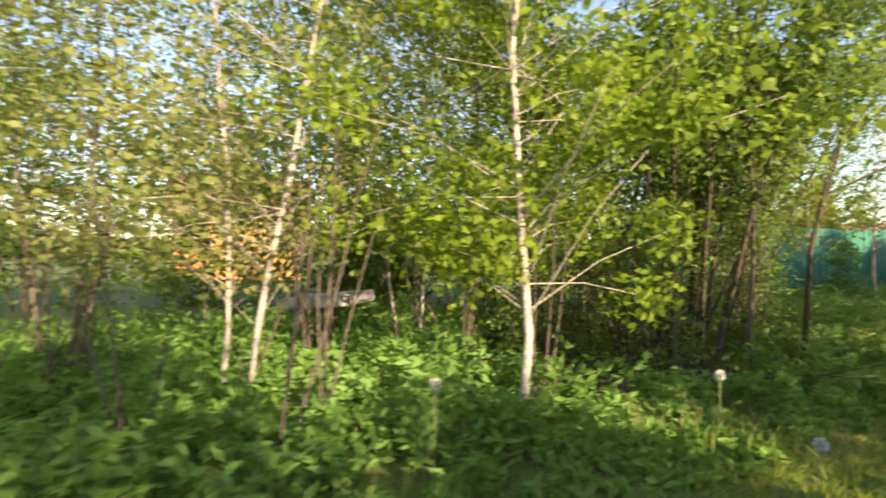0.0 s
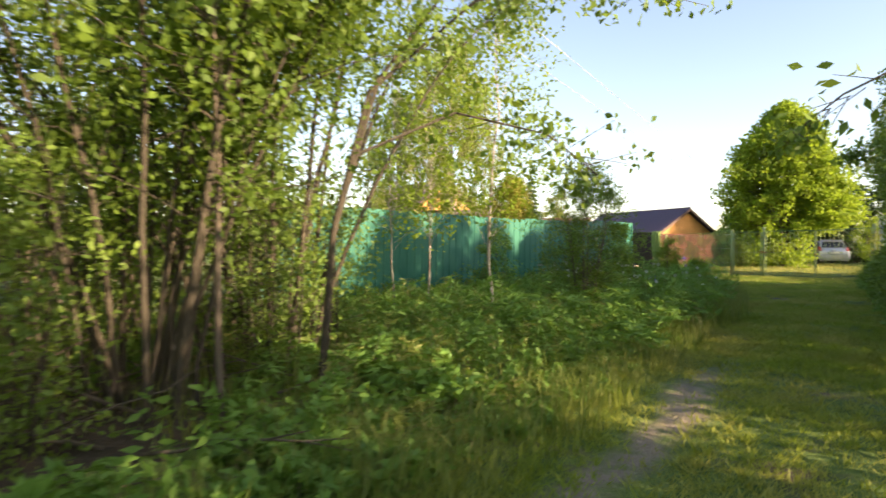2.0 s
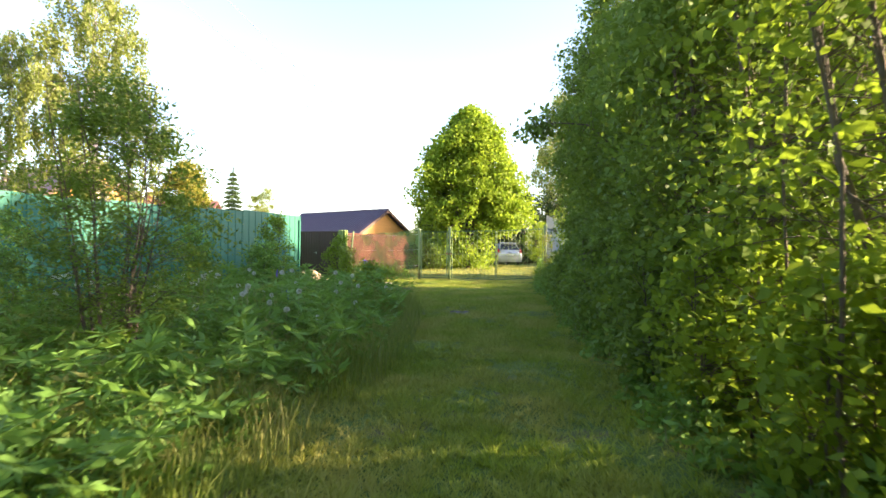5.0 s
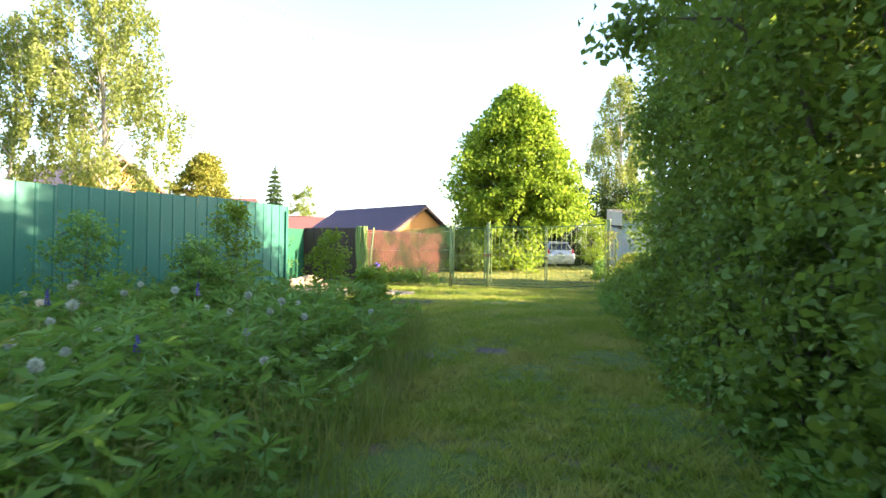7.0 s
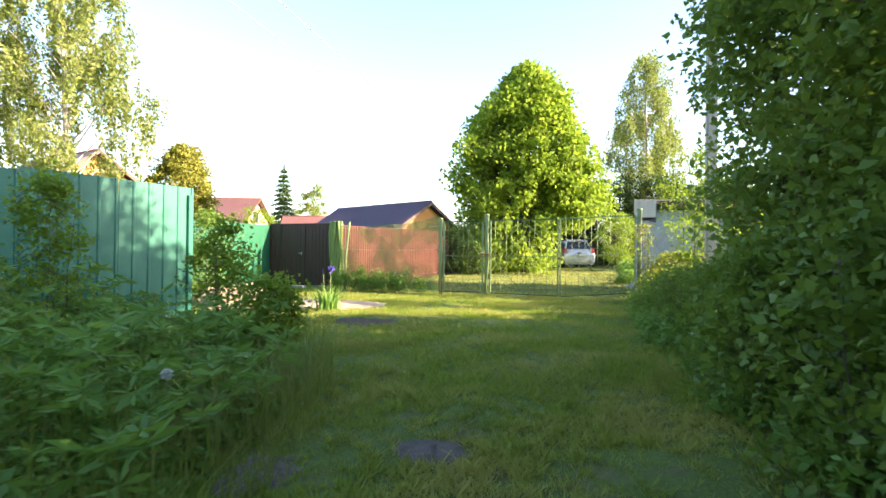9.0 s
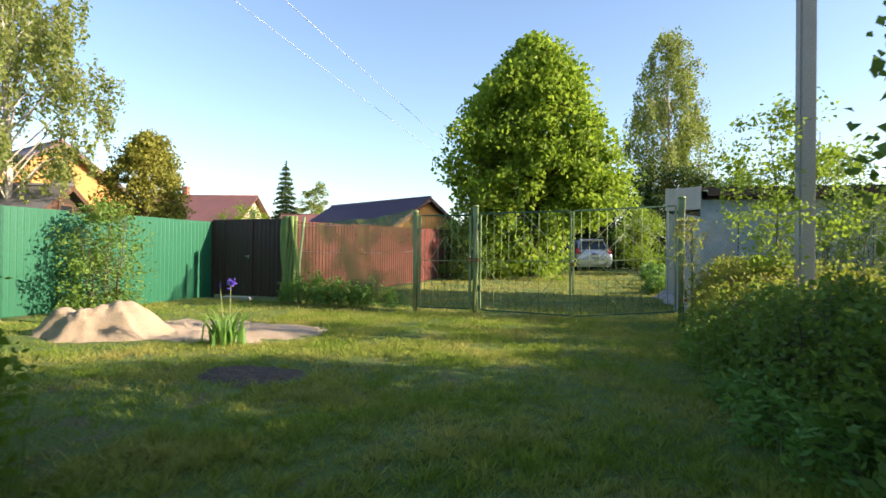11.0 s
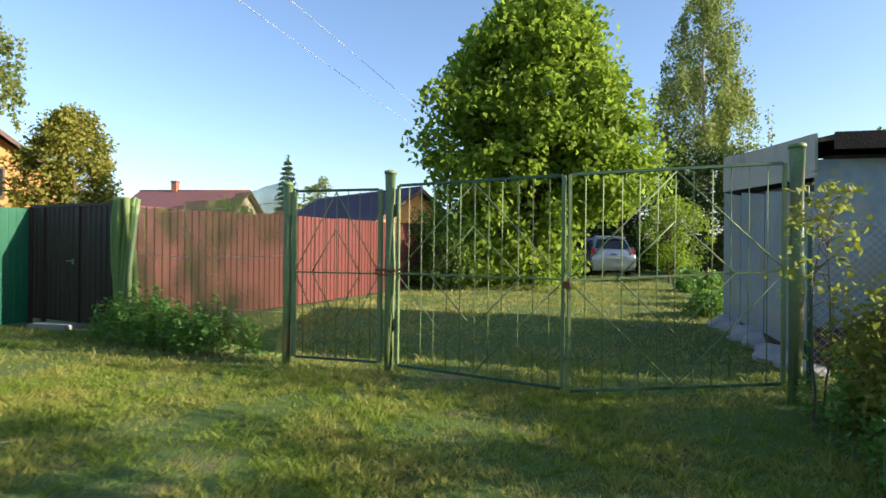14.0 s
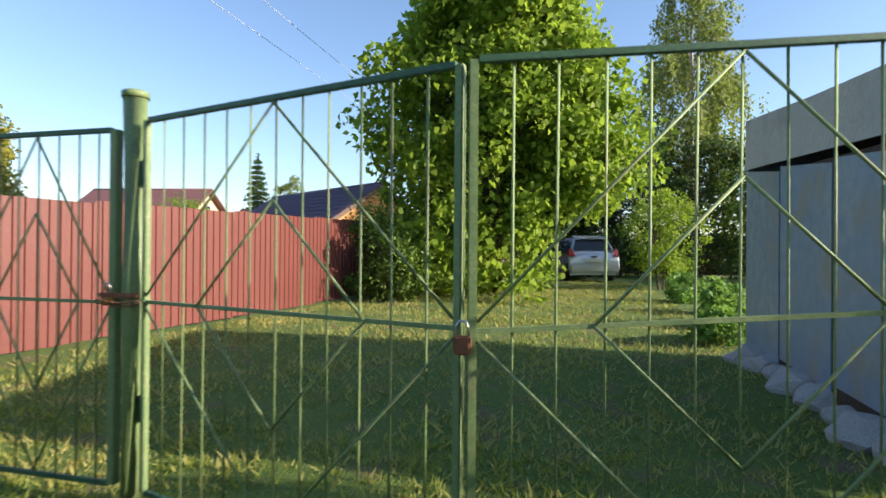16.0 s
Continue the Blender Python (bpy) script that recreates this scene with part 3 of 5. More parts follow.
def bar_gate(name, label, a, b, z0, z1, bars, thick=0.015, rise=0.0):
    """A welded leaf: frame, a middle rail, thin uprights and nested diagonals."""
    a, b = Vector(a), Vector(b)
    w = (b - a).length
    e = thing(name, label, "gate", (a.x, a.y, 0), math.degrees(math.atan2(b.y - a.y, b.x - a.x)), group="bar gates")
    lean = Matrix.Identity(4)
    lean[2][0] = rise / w
    for x in (thick, w - thick):
        part("stile", box((x - thick, -thick, z0), (x + thick, thick, z1), 0.004), M_GREENPAINT, e)
    for z, th in ((z0, 0.012), (z1, 0.0125)):
        part("rail", box((2 * thick, -th, z - th), (w - 2 * thick, th, z + th), 0.003), M_DARKPAINT, e)
    zm = (z0 + z1) / 2 + 0.02
    part("rail", box((2 * thick, -0.008, zm - 0.008), (w - 2 * thick, 0.008, zm + 0.008)), M_GREENPAINT, e)
    for i in range(1, bars):
        x = w * i / bars + RNG.uniform(-0.006, 0.006)
        part("bar", tube([(x, 0.004, z0), (x + RNG.uniform(-0.005, 0.005), 0.004, zm), (x, 0.004, z1)], 0.005, 6), M_GREENPAINT, e)
    c = w / 2
    for sgn, zend in ((1, z1), (-1, z0)):
        zq = zm + (zend - zm) * 0.52
        for p, q in (((2 * thick, zm + 0.03 * sgn), (c, zend - 0.02 * sgn)), ((w - 2 * thick, zm + 0.03 * sgn), (c, zend - 0.02 * sgn)), ((w * 0.23, zm), (c, zq)), ((w * 0.77, zm), (c, zq))):
            part("brace", tube([(p[0], -0.008, p[1]), (q[0], -0.008, q[1])], 0.006, 6), M_GREENPAINT, e)
    for ob in e.children:
        ob.data.transform(lean)
    return e


bar_gate("wicket_gate", "narrow welded bar wicket in worn green paint, shut", (-1.085, 0.02), (-0.075, -0.01), 0.10, 1.82, 8, 0.022)
bar_gate("gate_leaf", "wide welded bar gate leaf in worn green paint, shut", (0.085, -0.03), (1.722, -0.528), 0.09, 1.852, 12)
bar_gate("gate_leaf", "wide welded bar gate leaf in worn green paint, shut", (1.742, -0.556), (3.44, -0.21), 0.08, 1.852, 12, rise=0.1)


def padlock(x, y, z, label, metal):
    e = thing("padlock", label, "padlock", (x, y, z))
    part("body", box((-0.028, -0.014, -0.06), (0.028, 0.014, 0.0), 0.006), metal, e)
    part("shackle", tube([(-0.018, 0, 0), (-0.018, 0, 0.03), (-0.01, 0, 0.045), (0.01, 0, 0.045), (0.018, 0, 0.03), (0.018, 0, 0)], 0.005, 6), M_RIM, e)


padlock(-0.10, -0.055, 1.03, "brass padlock hanging on the wicket's latch", M_BRASS)
padlock(1.735, -0.6, 0.98, "rusty padlock joining the two gate leaves", M_RUST)
latch = thing("gate_latch", "rusty red chain and latch round the gate post", "latch", (0, 0, 1.02))
part("strap", box((-0.13, -0.075, -0.012), (0.09, -0.06, 0.012), 0.004), M_RUST, latch)
bm = bmesh.new()
for k in range(7):
    a = -0.12 + 0.035 * k
    add_tube(bm, [(a + 0.02 * math.cos(q * 1.047), -0.085, -0.03 - 0.012 * math.sin(k * 0.5) + 0.011 * math.sin(q * 1.047)) for q in range(7)], 0.004, 5, cap=False)
part("chain", bm, M_RUST, latch)

# ---- shed ----
shed = thing("shed", "shed clad in dull galvanised sheets with a dark low roof", "shed")
SX = 4.09


def shed_top(y):
    return 2.42 + 0.10 * (y - 1.08)


def slab(pts, off, material, name, label=""):
    """A sheet through the given corners, thickened by the vector off."""
    bm = bmesh.new()
    a = [bm.verts.new(p) for p in pts]
    b = [bm.verts.new(Vector(p) + Vector(off)) for p in pts]
    bm.faces.new(a)
    bm.faces.new(b[::-1])
    for i in range(len(pts)):
        j = (i + 1) % len(pts)
        bm.faces.new((a[i], a[j], b[j], b[i]))
    return part(name, bm, material, shed, label)


slab([(SX, 1.08, 0.0), (SX, 4.75, 0.0), (SX, 4.75, 2.1), (SX, 1.08, 1.95)], (0.08, 0, 0), M_DARKWOOD, "inner_wall")
for ya, yb in ((1.06, 2.62), (2.66, 3.75), (3.79, 4.78)):
    slab([(SX - 0.012, ya, 0.16), (SX - 0.012, yb, 0.22), (SX - 0.012, yb, 1.86 + 0.09 * (yb - 1)), (SX - 0.012, ya, 1.84 + 0.08 * (ya - 1))], (0.01, 0, 0), M_SHED, "sheet", "dull blue-grey galvanised sheet")
slab([(SX - 0.03, 1.0, 1.98), (SX - 0.03, 4.8, 2.22), (SX - 0.03, 4.8, shed_top(4.8)), (SX - 0.03, 3.0, shed_top(3.0) - 0.02), (SX - 0.03, 1.0, shed_top(1.0))], (0.025, 0, 0), M_SHEDBOARD, "gable_board", "pale weathered board above the sheets")
slab([(SX + 0.1, 1.08, 0.0), (9.5, 1.08, 0.0), (9.5, 1.08, 2.2), (SX + 0.1, 1.08, 2.2)], (0, 0.08, 0), M_DARKWOOD, "front_wall")
for xa, xb, mat in ((SX - 0.01, 4.72, M_SHED), (4.74, 5.75, M_SHED), (5.77, 6.9, M_SHED), (6.92, 8.1, M_SHEDBOARD), (8.12, 9.5, M_SHED)):
    slab([(xa, 1.055, 0.5), (xb, 1.055, 0.5), (xb, 1.055, 2.16), (xa, 1.055, 2.16)], (0, 0.012, 0), mat, "sheet")
slab([(SX, 1.045, 0.0), (9.5, 1.045, 0.0), (9.5, 1.045, 0.5), (SX, 1.045, 0.5)], (0, 0.02, 0), M_FRAME, "plinth_board", "red-brown board along the foot")
slab([(SX + 0.06, 0.72, 2.3), (9.6, 0.72, 2.3), (9.6, 5.0, 2.76), (SX + 0.06, 5.0, 2.76)], (0, 0, 0.05), M_DARKWOOD, "roof", "dark sagging roof with a deep eave")
slab([(SX + 0.03, 0.68, 2.2), (9.6, 0.68, 2.2), (9.6, 0.68, 2.36), (SX + 0.03, 0.68, 2.36)], (0, 0.035, 0), M_DARKWOOD, "fascia")
slab([(9.5, 1.08, 0), (9.5, 4.8, 0), (9.5, 4.8, 2.7), (9.5, 1.08, 2.3)], (0.06, 0, 0), M_SHED, "sheet")
slab([(SX, 4.8, 0), (9.5, 4.8, 0), (9.5, 4.8, 2.7), (SX, 4.8, 2.7)], (0, 0.06, 0), M_SHED, "sheet")
for i in range(9):
    s = 0.16 + 0.06 * (i % 3)
    bm = bmesh.new()
    bmesh.ops.create_icosphere(bm, subdivisions=2, radius=s)
    for q in bm.verts:
        q.co = Vector((q.co.x, q.co.y, q.co.z * 0.6)) * (1 + 0.35 * noise.noise(q.co * 5 + Vector((i, 0, 0))))
    bmesh.ops.translate(bm, vec=(SX - 0.02, 1.1 + 0.42 * i, 0.05 + gz(4, 1 + .42 * i)), verts=bm.verts)
    tagged(part("footing_stone", bm, M_CONCRETE, None), "rough grey rubble stone under the shed wall", "stone", group="footing stones")

# chain-link fence before the shed
cl = thing("chain_link_fence", "grey chain-link wire fence before the shed", "fence")
bm = bmesh.new()
W0, W1, ZH = 3.8, 8.2, 1.5
n = int((W1 - W0 + ZH) / 0.07)
for i in range(n):
    for sgn in (1, -1):
        x0 = W0 - ZH + i * 0.07 if sgn == 1 else W0 + i * 0.07
        xa, xb = x0, x0 + sgn * ZH
        za, zb = 0.02, ZH
        pts = []
        for x, z in ((xa, za), (xb, zb)):
            pts.append([x, z])
        (x1, z1), (x2, z2) = pts
        lo, hi = max(W0, min(x1, x2)), min(W1, max(x1, x2))
        if hi - lo < 0.05:
            continue
        zz = lambda x: z1 + (x - x1) / (x2 - x1) * (z2 - z1)
        add_tube(bm, [(lo, 0.3 + 0.004 * sgn, zz(lo)), (hi, 0.3 + 0.004 * sgn, zz(hi))], 0.0026, 3, cap=False)
part("mesh", bm, M_WIRE, cl)
for x in (3.8, 5.9, 8.2):
    part("post", tube([(x, 0.33, -0.2), (x, 0.33, 1.55)], 0.025, 8), M_DARKPAINT, cl)

# ---- utility pole and wires ----
pole = thing("utility_pole", "tall grey concrete power pole beside the grass", "utility pole", (4.32, -3.0, 0))
part("shaft", box((-0.085, -0.085, -0.4), (0.085, 0.085, 7.0), 0.02), M_CONCRETE, pole)
part("cap", box((-0.095, -0.095, 7.0), (0.095, 0.095, 7.06), 0.01), M_CONCRETE, pole)
for k, (a, b) in enumerate((((-6.3, -12.0, 7.3), (-5.4, 70.0, 7.6)), ((-5.1, -12.0, 7.3), (-4.2, 70.0, 7.6)))):
    a, b = Vector(a), Vector(b)
    pts = [a.lerp(b, q / 14) - Vector((0, 0, 0.5 * math.sin(math.pi * q / 14))) for q in range(15)]
    tagged(part("overhead_wire", tube(pts, 0.008, 5), M_WIRE, None), "thin pale overhead wire against the sky", "wire", group="overhead wires")


# ---- houses ----
def house(name, label, at, turn, length, half, wall_h, ridge_h, wall_mat, roof_mat, over=0.4, windows=(), chimney=None, ribs=0):
    """A gabled house: its ridge runs along local x; windows are (side, along, sill, width, height)."""
    e = thing(name, label, "house", at, turn)
    L, H = length / 2, half
    gable = wall_h + (ridge_h - wall_h)
    for s in (-1, 1):
        bm = box((-L, s * H - 0.1, -0.3), (L, s * H + 0.1, wall_h))
        part("wall", bm, wall_mat, e)
        bm = bmesh.new()
        a = [bm.verts.new((s * (L - 0.1), y, z)) for y, z in ((-H + 0.11, -0.3), (H - 0.11, -0.3), (H - 0.11, wall_h), (0, gable - 0.12), (-H + 0.11, wall_h))]
        b = [bm.verts.new((s * (L + 0.1), v.co.y, v.co.z)) for v in a]
        bm.faces.new(a)
        bm.faces.new(b[::-1])
        for i in range(5):
            bm.faces.new((a[i], a[(i + 1) % 5], b[(i + 1) % 5], b[i]))
        part("gable_wall", bm, wall_mat, e)
        k = (ridge_h - wall_h) / H
        y1, z1 = s * (H + over), wall_h - over * k
        bm = bmesh.new()
        a = [bm.verts.new(p) for p in ((-L - over, 0, ridge_h), (L + over, 0, ridge_h), (L + over, y1, z1), (-L - over, y1, z1))]
        b = [bm.verts.new(Vector(v.co) + Vector((0, 0, 0.12))) for v in a]
        bm.faces.new(a)
        bm.faces.new(b[::-1])
        for i in range(4):
            bm.faces.new((a[i], a[(i + 1) % 4], b[(i + 1) % 4], b[i]))
        rf = part("roof", bm, roof_mat, e)
        if ribs:
            rows = 9
            bm = bmesh.new()
            for r in range(rows):
                t0 = (r + 1) / rows
                for c in range(ribs):
                    x0 = -L - over + (c + 0.5) * (2 * L + 2 * over) / ribs
                    yy, zz_ = y1 * t0, ridge_h + (z1 - ridge_h) * t0 + 0.12
                    ya, za = y1 * (t0 - 1 / rows), ridge_h + (z1 - ridge_h) * (t0 - 1 / rows) + 0.12
                    wv = (L + over) / ribs * 0.92
                    vs = [bm.verts.new(p) for p in ((x0 - wv, ya, za + 0.012), (x0, ya, za + 0.045), (x0 + wv, ya, za + 0.012), (x0 + wv, yy, zz_ + 0.04), (x0, yy, zz_ + 0.075), (x0 - wv, yy, zz_ + 0.04))]
                    bm.faces.new((vs[0], vs[1], vs[4], vs[5]))
                    bm.faces.new((vs[1], vs[2], vs[3], vs[4]))
            tl = part("roof_tiles", bm, roof_mat, rf)
            tl["kind"] = "stuff"
        for sx in (-1, 1):
            part("bargeboard", box((-0.03, 0, -0.09), (0.03, 1, 0.09), 0, Matrix.Translation((sx * (L + over + 0.02), 0, ridge_h)) @ Matrix.Rotation(math.atan2(z1 - ridge_h, abs(y1)) if s > 0 else 0, 4, "X") @ Matrix.Diagonal((1, math.hypot(y1, z1 - ridge_h), 1, 1))
                 if s > 0 else Matrix.Translation((sx * (L + over + 0.02), 0, ridge_h)) @ Matrix.Rotation(math.pi, 4, "Z") @ Matrix.Rotation(math.atan2(z1 - ridge_h, abs(y1)), 4, "X") @ Matrix.Diagonal((1, math.hypot(y1, z1 - ridge_h), 1, 1))), M_FRAME, e)
    part("ridge_cap", tube([(-L - over, 0, ridge_h + 0.12), (L + over, 0, ridge_h + 0.12)], 0.09, 8), roof_mat, e)
    for side, u, sill, w, h in windows:
        if side in ("+x", "-x"):
            s = 1 if side == "+x" else -1
            fl, fh = (s * (L + 0.1) - 0.04, u - w / 2 - 0.09, sill - 0.09), (s * (L + 0.1) + 0.06, u + w / 2 + 0.09, sill + h + 0.09)
            pl, ph = (s * (L + 0.1) - 0.02, u - w / 2, sill), (s * (L + 0.1) + 0.075, u + w / 2, sill + h)
        else:
            s = 1 if side == "+y" else -1
            fl, fh = (u - w / 2 - 0.09, s * (H + 0.1) - 0.04, sill - 0.09), (u + w / 2 + 0.09, s * (H + 0.1) + 0.06, sill + h + 0.09)
            pl, ph = (u - w / 2, s * (H + 0.1) - 0.02, sill), (u + w / 2, s * (H + 0.1) + 0.075, sill + h)
        wd = part("window", box(fl, fh, 0.01), M_FRAME, e)
        part("pane", box(pl, ph), M_GLASS, wd)
    if chimney:
        ch = part("chimney", box((chimney - 0.3, -0.3, ridge_h - 0.7), (chimney + 0.3, 0.3, ridge_h + 1.0), 0.02), M_BRICK, e)
        part("chimney_cap", box((chimney - 0.38, -0.38, ridge_h + 1.0), (chimney + 0.38, 0.38, ridge_h + 1.15), 0.02), M_BRICK, ch)
    return e


house("house", "low timber house with a dark violet tiled roof", (-11.0, 25.6, 0), -33, 9.9, 2.75, 2.6, 4.33, M_ORANGE, M_BLUEROOF, 0.45, [("+x", 0, 1.0, 0.8, 0.9)], ribs=34)
house("house", "cream house with a red-brown roof and brick chimney", (-38.5, 45.5, 0), 8, 11.0, 4.2, 4.4, 7.1, M_CREAM, M_REDROOF, 0.7, [("+x", 0, 4.4, 1.2, 1.1), ("-y", -2, 2.2, 1.2, 1.3), ("-y", 2, 2.2, 1.2, 1.3)], -2.2)
house("house", "small red-roofed house far behind the fences", (-27.5, 50.0, 0), 20, 6.0, 2.8, 3.4, 5.2, M_ORANGE, M_REDROOF, 0.5, [("-y", 0, 1.6, 1.0, 1.1)])
house("house", "orange timber house with red bargeboards behind the birch", (-28.5, 15.5, 0), -22, 9.0, 3.4, 4.2, 6.6, M_ORANGE, M_REDROOF, 0.6, [("+x", 0.2, 3.4, 0.9, 1.3), ("-y", 2, 2.6, 1.0, 1.2)])
house("cottage", "small cottage with a grey slate roof behind the green fence", (-20.3, 7.6, 0), 10, 5.0, 2.2, 2.0, 3.5, M_DARKWOOD, M_GREYROOF, 0.4, [("+x", 0, 2.3, 0.6, 0.5)])

# far left yellow house and white sheds among the wood
house("house", "yellow timber house seen through the young wood", (-26.0, -23.5, 0), 80, 5.0, 2.6, 2.8, 4.4, M_ORANGE, M_REDROOF, 0.5, [("-y", -2, 1.2, 1.1, 1.2), ("-y", 2, 1.2, 1.1, 1.2)])
rub = thing("rubble_slab", "pale concrete slab lying on rubble in the wood", "concrete slab", (-6.6, -26.4, 0))
part("slab", box((-0.7, -0.35, 0.25), (0.7, 0.4, 0.42), 0.02, pose(0, 0, 0, 4, -6, 25)), M_CONCRETE, rub)
part("block", box((-0.5, -0.3, -0.25), (0.1, 0.3, 0.26), 0.03), M_CONCRETE, rub)

# ---- parked car ----
def build_car():
    e = thing("car", "silver hatchback parked on the lawn, seen from behind", "car", (2.42, 18.9, gz(2.4, 18.9)), 13)
    bm = bmesh.new()
    prof = [(-2.02, 0.30, 0.78), (-2.10, 0.45, 0.83), (-2.08, 0.70, 0.85), (-2.02, 0.92, 0.84), (-1.85, 1.05, 0.80), (-1.62, 1.40, 0.66), (-1.40, 1.49, 0.62),
            (-0.6, 1.53, 0.63), (0.2, 1.48, 0.62), (0.55, 1.36, 0.64), (1.12, 1.00, 0.76), (1.75, 0.86, 0.78), (2.05, 0.62, 0.74), (2.08, 0.35, 0.70)]
    rows = []
    for y, z, hw in prof:
        zb = 0.22
        rows.append([bm.verts.new(p) for p in ((-hw * 0.94, y, zb), (-hw, y, min(z, 0.45)), (-hw, y, min(z, 0.86)), (-hw * 0.93, y, z - 0.03 if z > 0.9 else z), (-hw * 0.4, y, z), (hw * 0.4, y, z), (hw * 0.93, y, z - 0.03 if z > 0.9 else z), (hw, y, min(z, 0.86)), (hw, y, min(z, 0.45)), (hw * 0.94, y, zb))])
    for a, b in zip(rows, rows[1:]):
        for k in range(9):
            try:
                bm.faces.new((a[k], a[k + 1], b[k + 1], b[k])).smooth = True
            except ValueError:
                pass
        bm.faces.new((a[9], a[0], b[0], b[9]))
    bm.faces.new(rows[0])
    bm.faces.new(rows[-1][::-1])
    bmesh.ops.remove_doubles(bm, verts=bm.verts, dist=0.0005)
    part("body", bm, M_SILVER, e)

    def shape(name, pts, off, mat, label=""):
        bm = bmesh.new()
        a = [bm.verts.new(p) for p in pts]
        b = [bm.verts.new(Vector(p) + Vector(off)) for p in pts]
        bm.faces.new(a)
        bm.faces.new(b[::-1])
        for i in range(len(pts)):
            j = (i + 1) % len(pts)
            bm.faces.new((a[i], a[j], b[j], b[i]))
        part(name, bm, mat, e, label)
    shape("rear_window", [(-0.66, -1.885, 1.06), (0.66, -1.885, 1.06), (0.52, -1.665, 1.40), (-0.52, -1.665, 1.40)], (0, 0.03, 0.0), M_GLASS, "dark tinted rear window")
    shape("spoiler", [(-0.56, -1.74, 1.45), (0.56, -1.74, 1.45), (0.58, -1.42, 1.52), (-0.58, -1.42, 1.52)], (0, 0, 0.035), M_SILVER)
    for s in (-1, 1):
        shape("tail_lamp", [(s * 0.64, -2.075, 0.86), (s * 0.84, -2.03, 0.84), (s * 0.81, -1.87, 1.10), (s * 0.72, -1.90, 1.08)], (0, -0.03, 0.01), M_TAIL, "red tail lamp cluster")
        shape("side_window", [(s * 0.815, -1.35, 0.95), (s * 0.815, 0.75, 0.95), (s * 0.665, 0.35, 1.36), (s * 0.645, -1.25, 1.40)], (s * 0.02, 0, 0), M_GLASS)
        part("mirror", box((s * 0.84 if s > 0 else -0.98, 0.62, 0.95), (0.98 if s > 0 else -0.84, 0.72, 1.08), 0.02), M_SILVER, e)
        for y in (-1.3, 1.32):
            w = part("wheel", tube([(s * 0.66, y, 0.31), (s * 0.70, y, 0.31), (s * 0.84, y, 0.31), (s * 0.86, y, 0.31)], [0.28, 0.31, 0.31, 0.28], 24), M_BLACK, e, "black tyre")
            part("rim", tube([(s * 0.80, y, 0.31), (s * 0.872, y, 0.31)], [0.2, 0.19], 18), M_RIM, w, "alloy rim")
    part("bumper", box((-0.82, -2.17, 0.32), (0.82, -2.0, 0.58), 0.05), M_SILVER, e)
    part("number_plate", box((-0.26, -2.125, 0.66), (0.26, -2.095, 0.77), 0.004), M_PLATE, e, "white number plate")
    part("badge", box((-0.12, -2.09, 0.82), (0.12, -2.06, 0.86), 0.01), M_BLACK, e)


build_car()


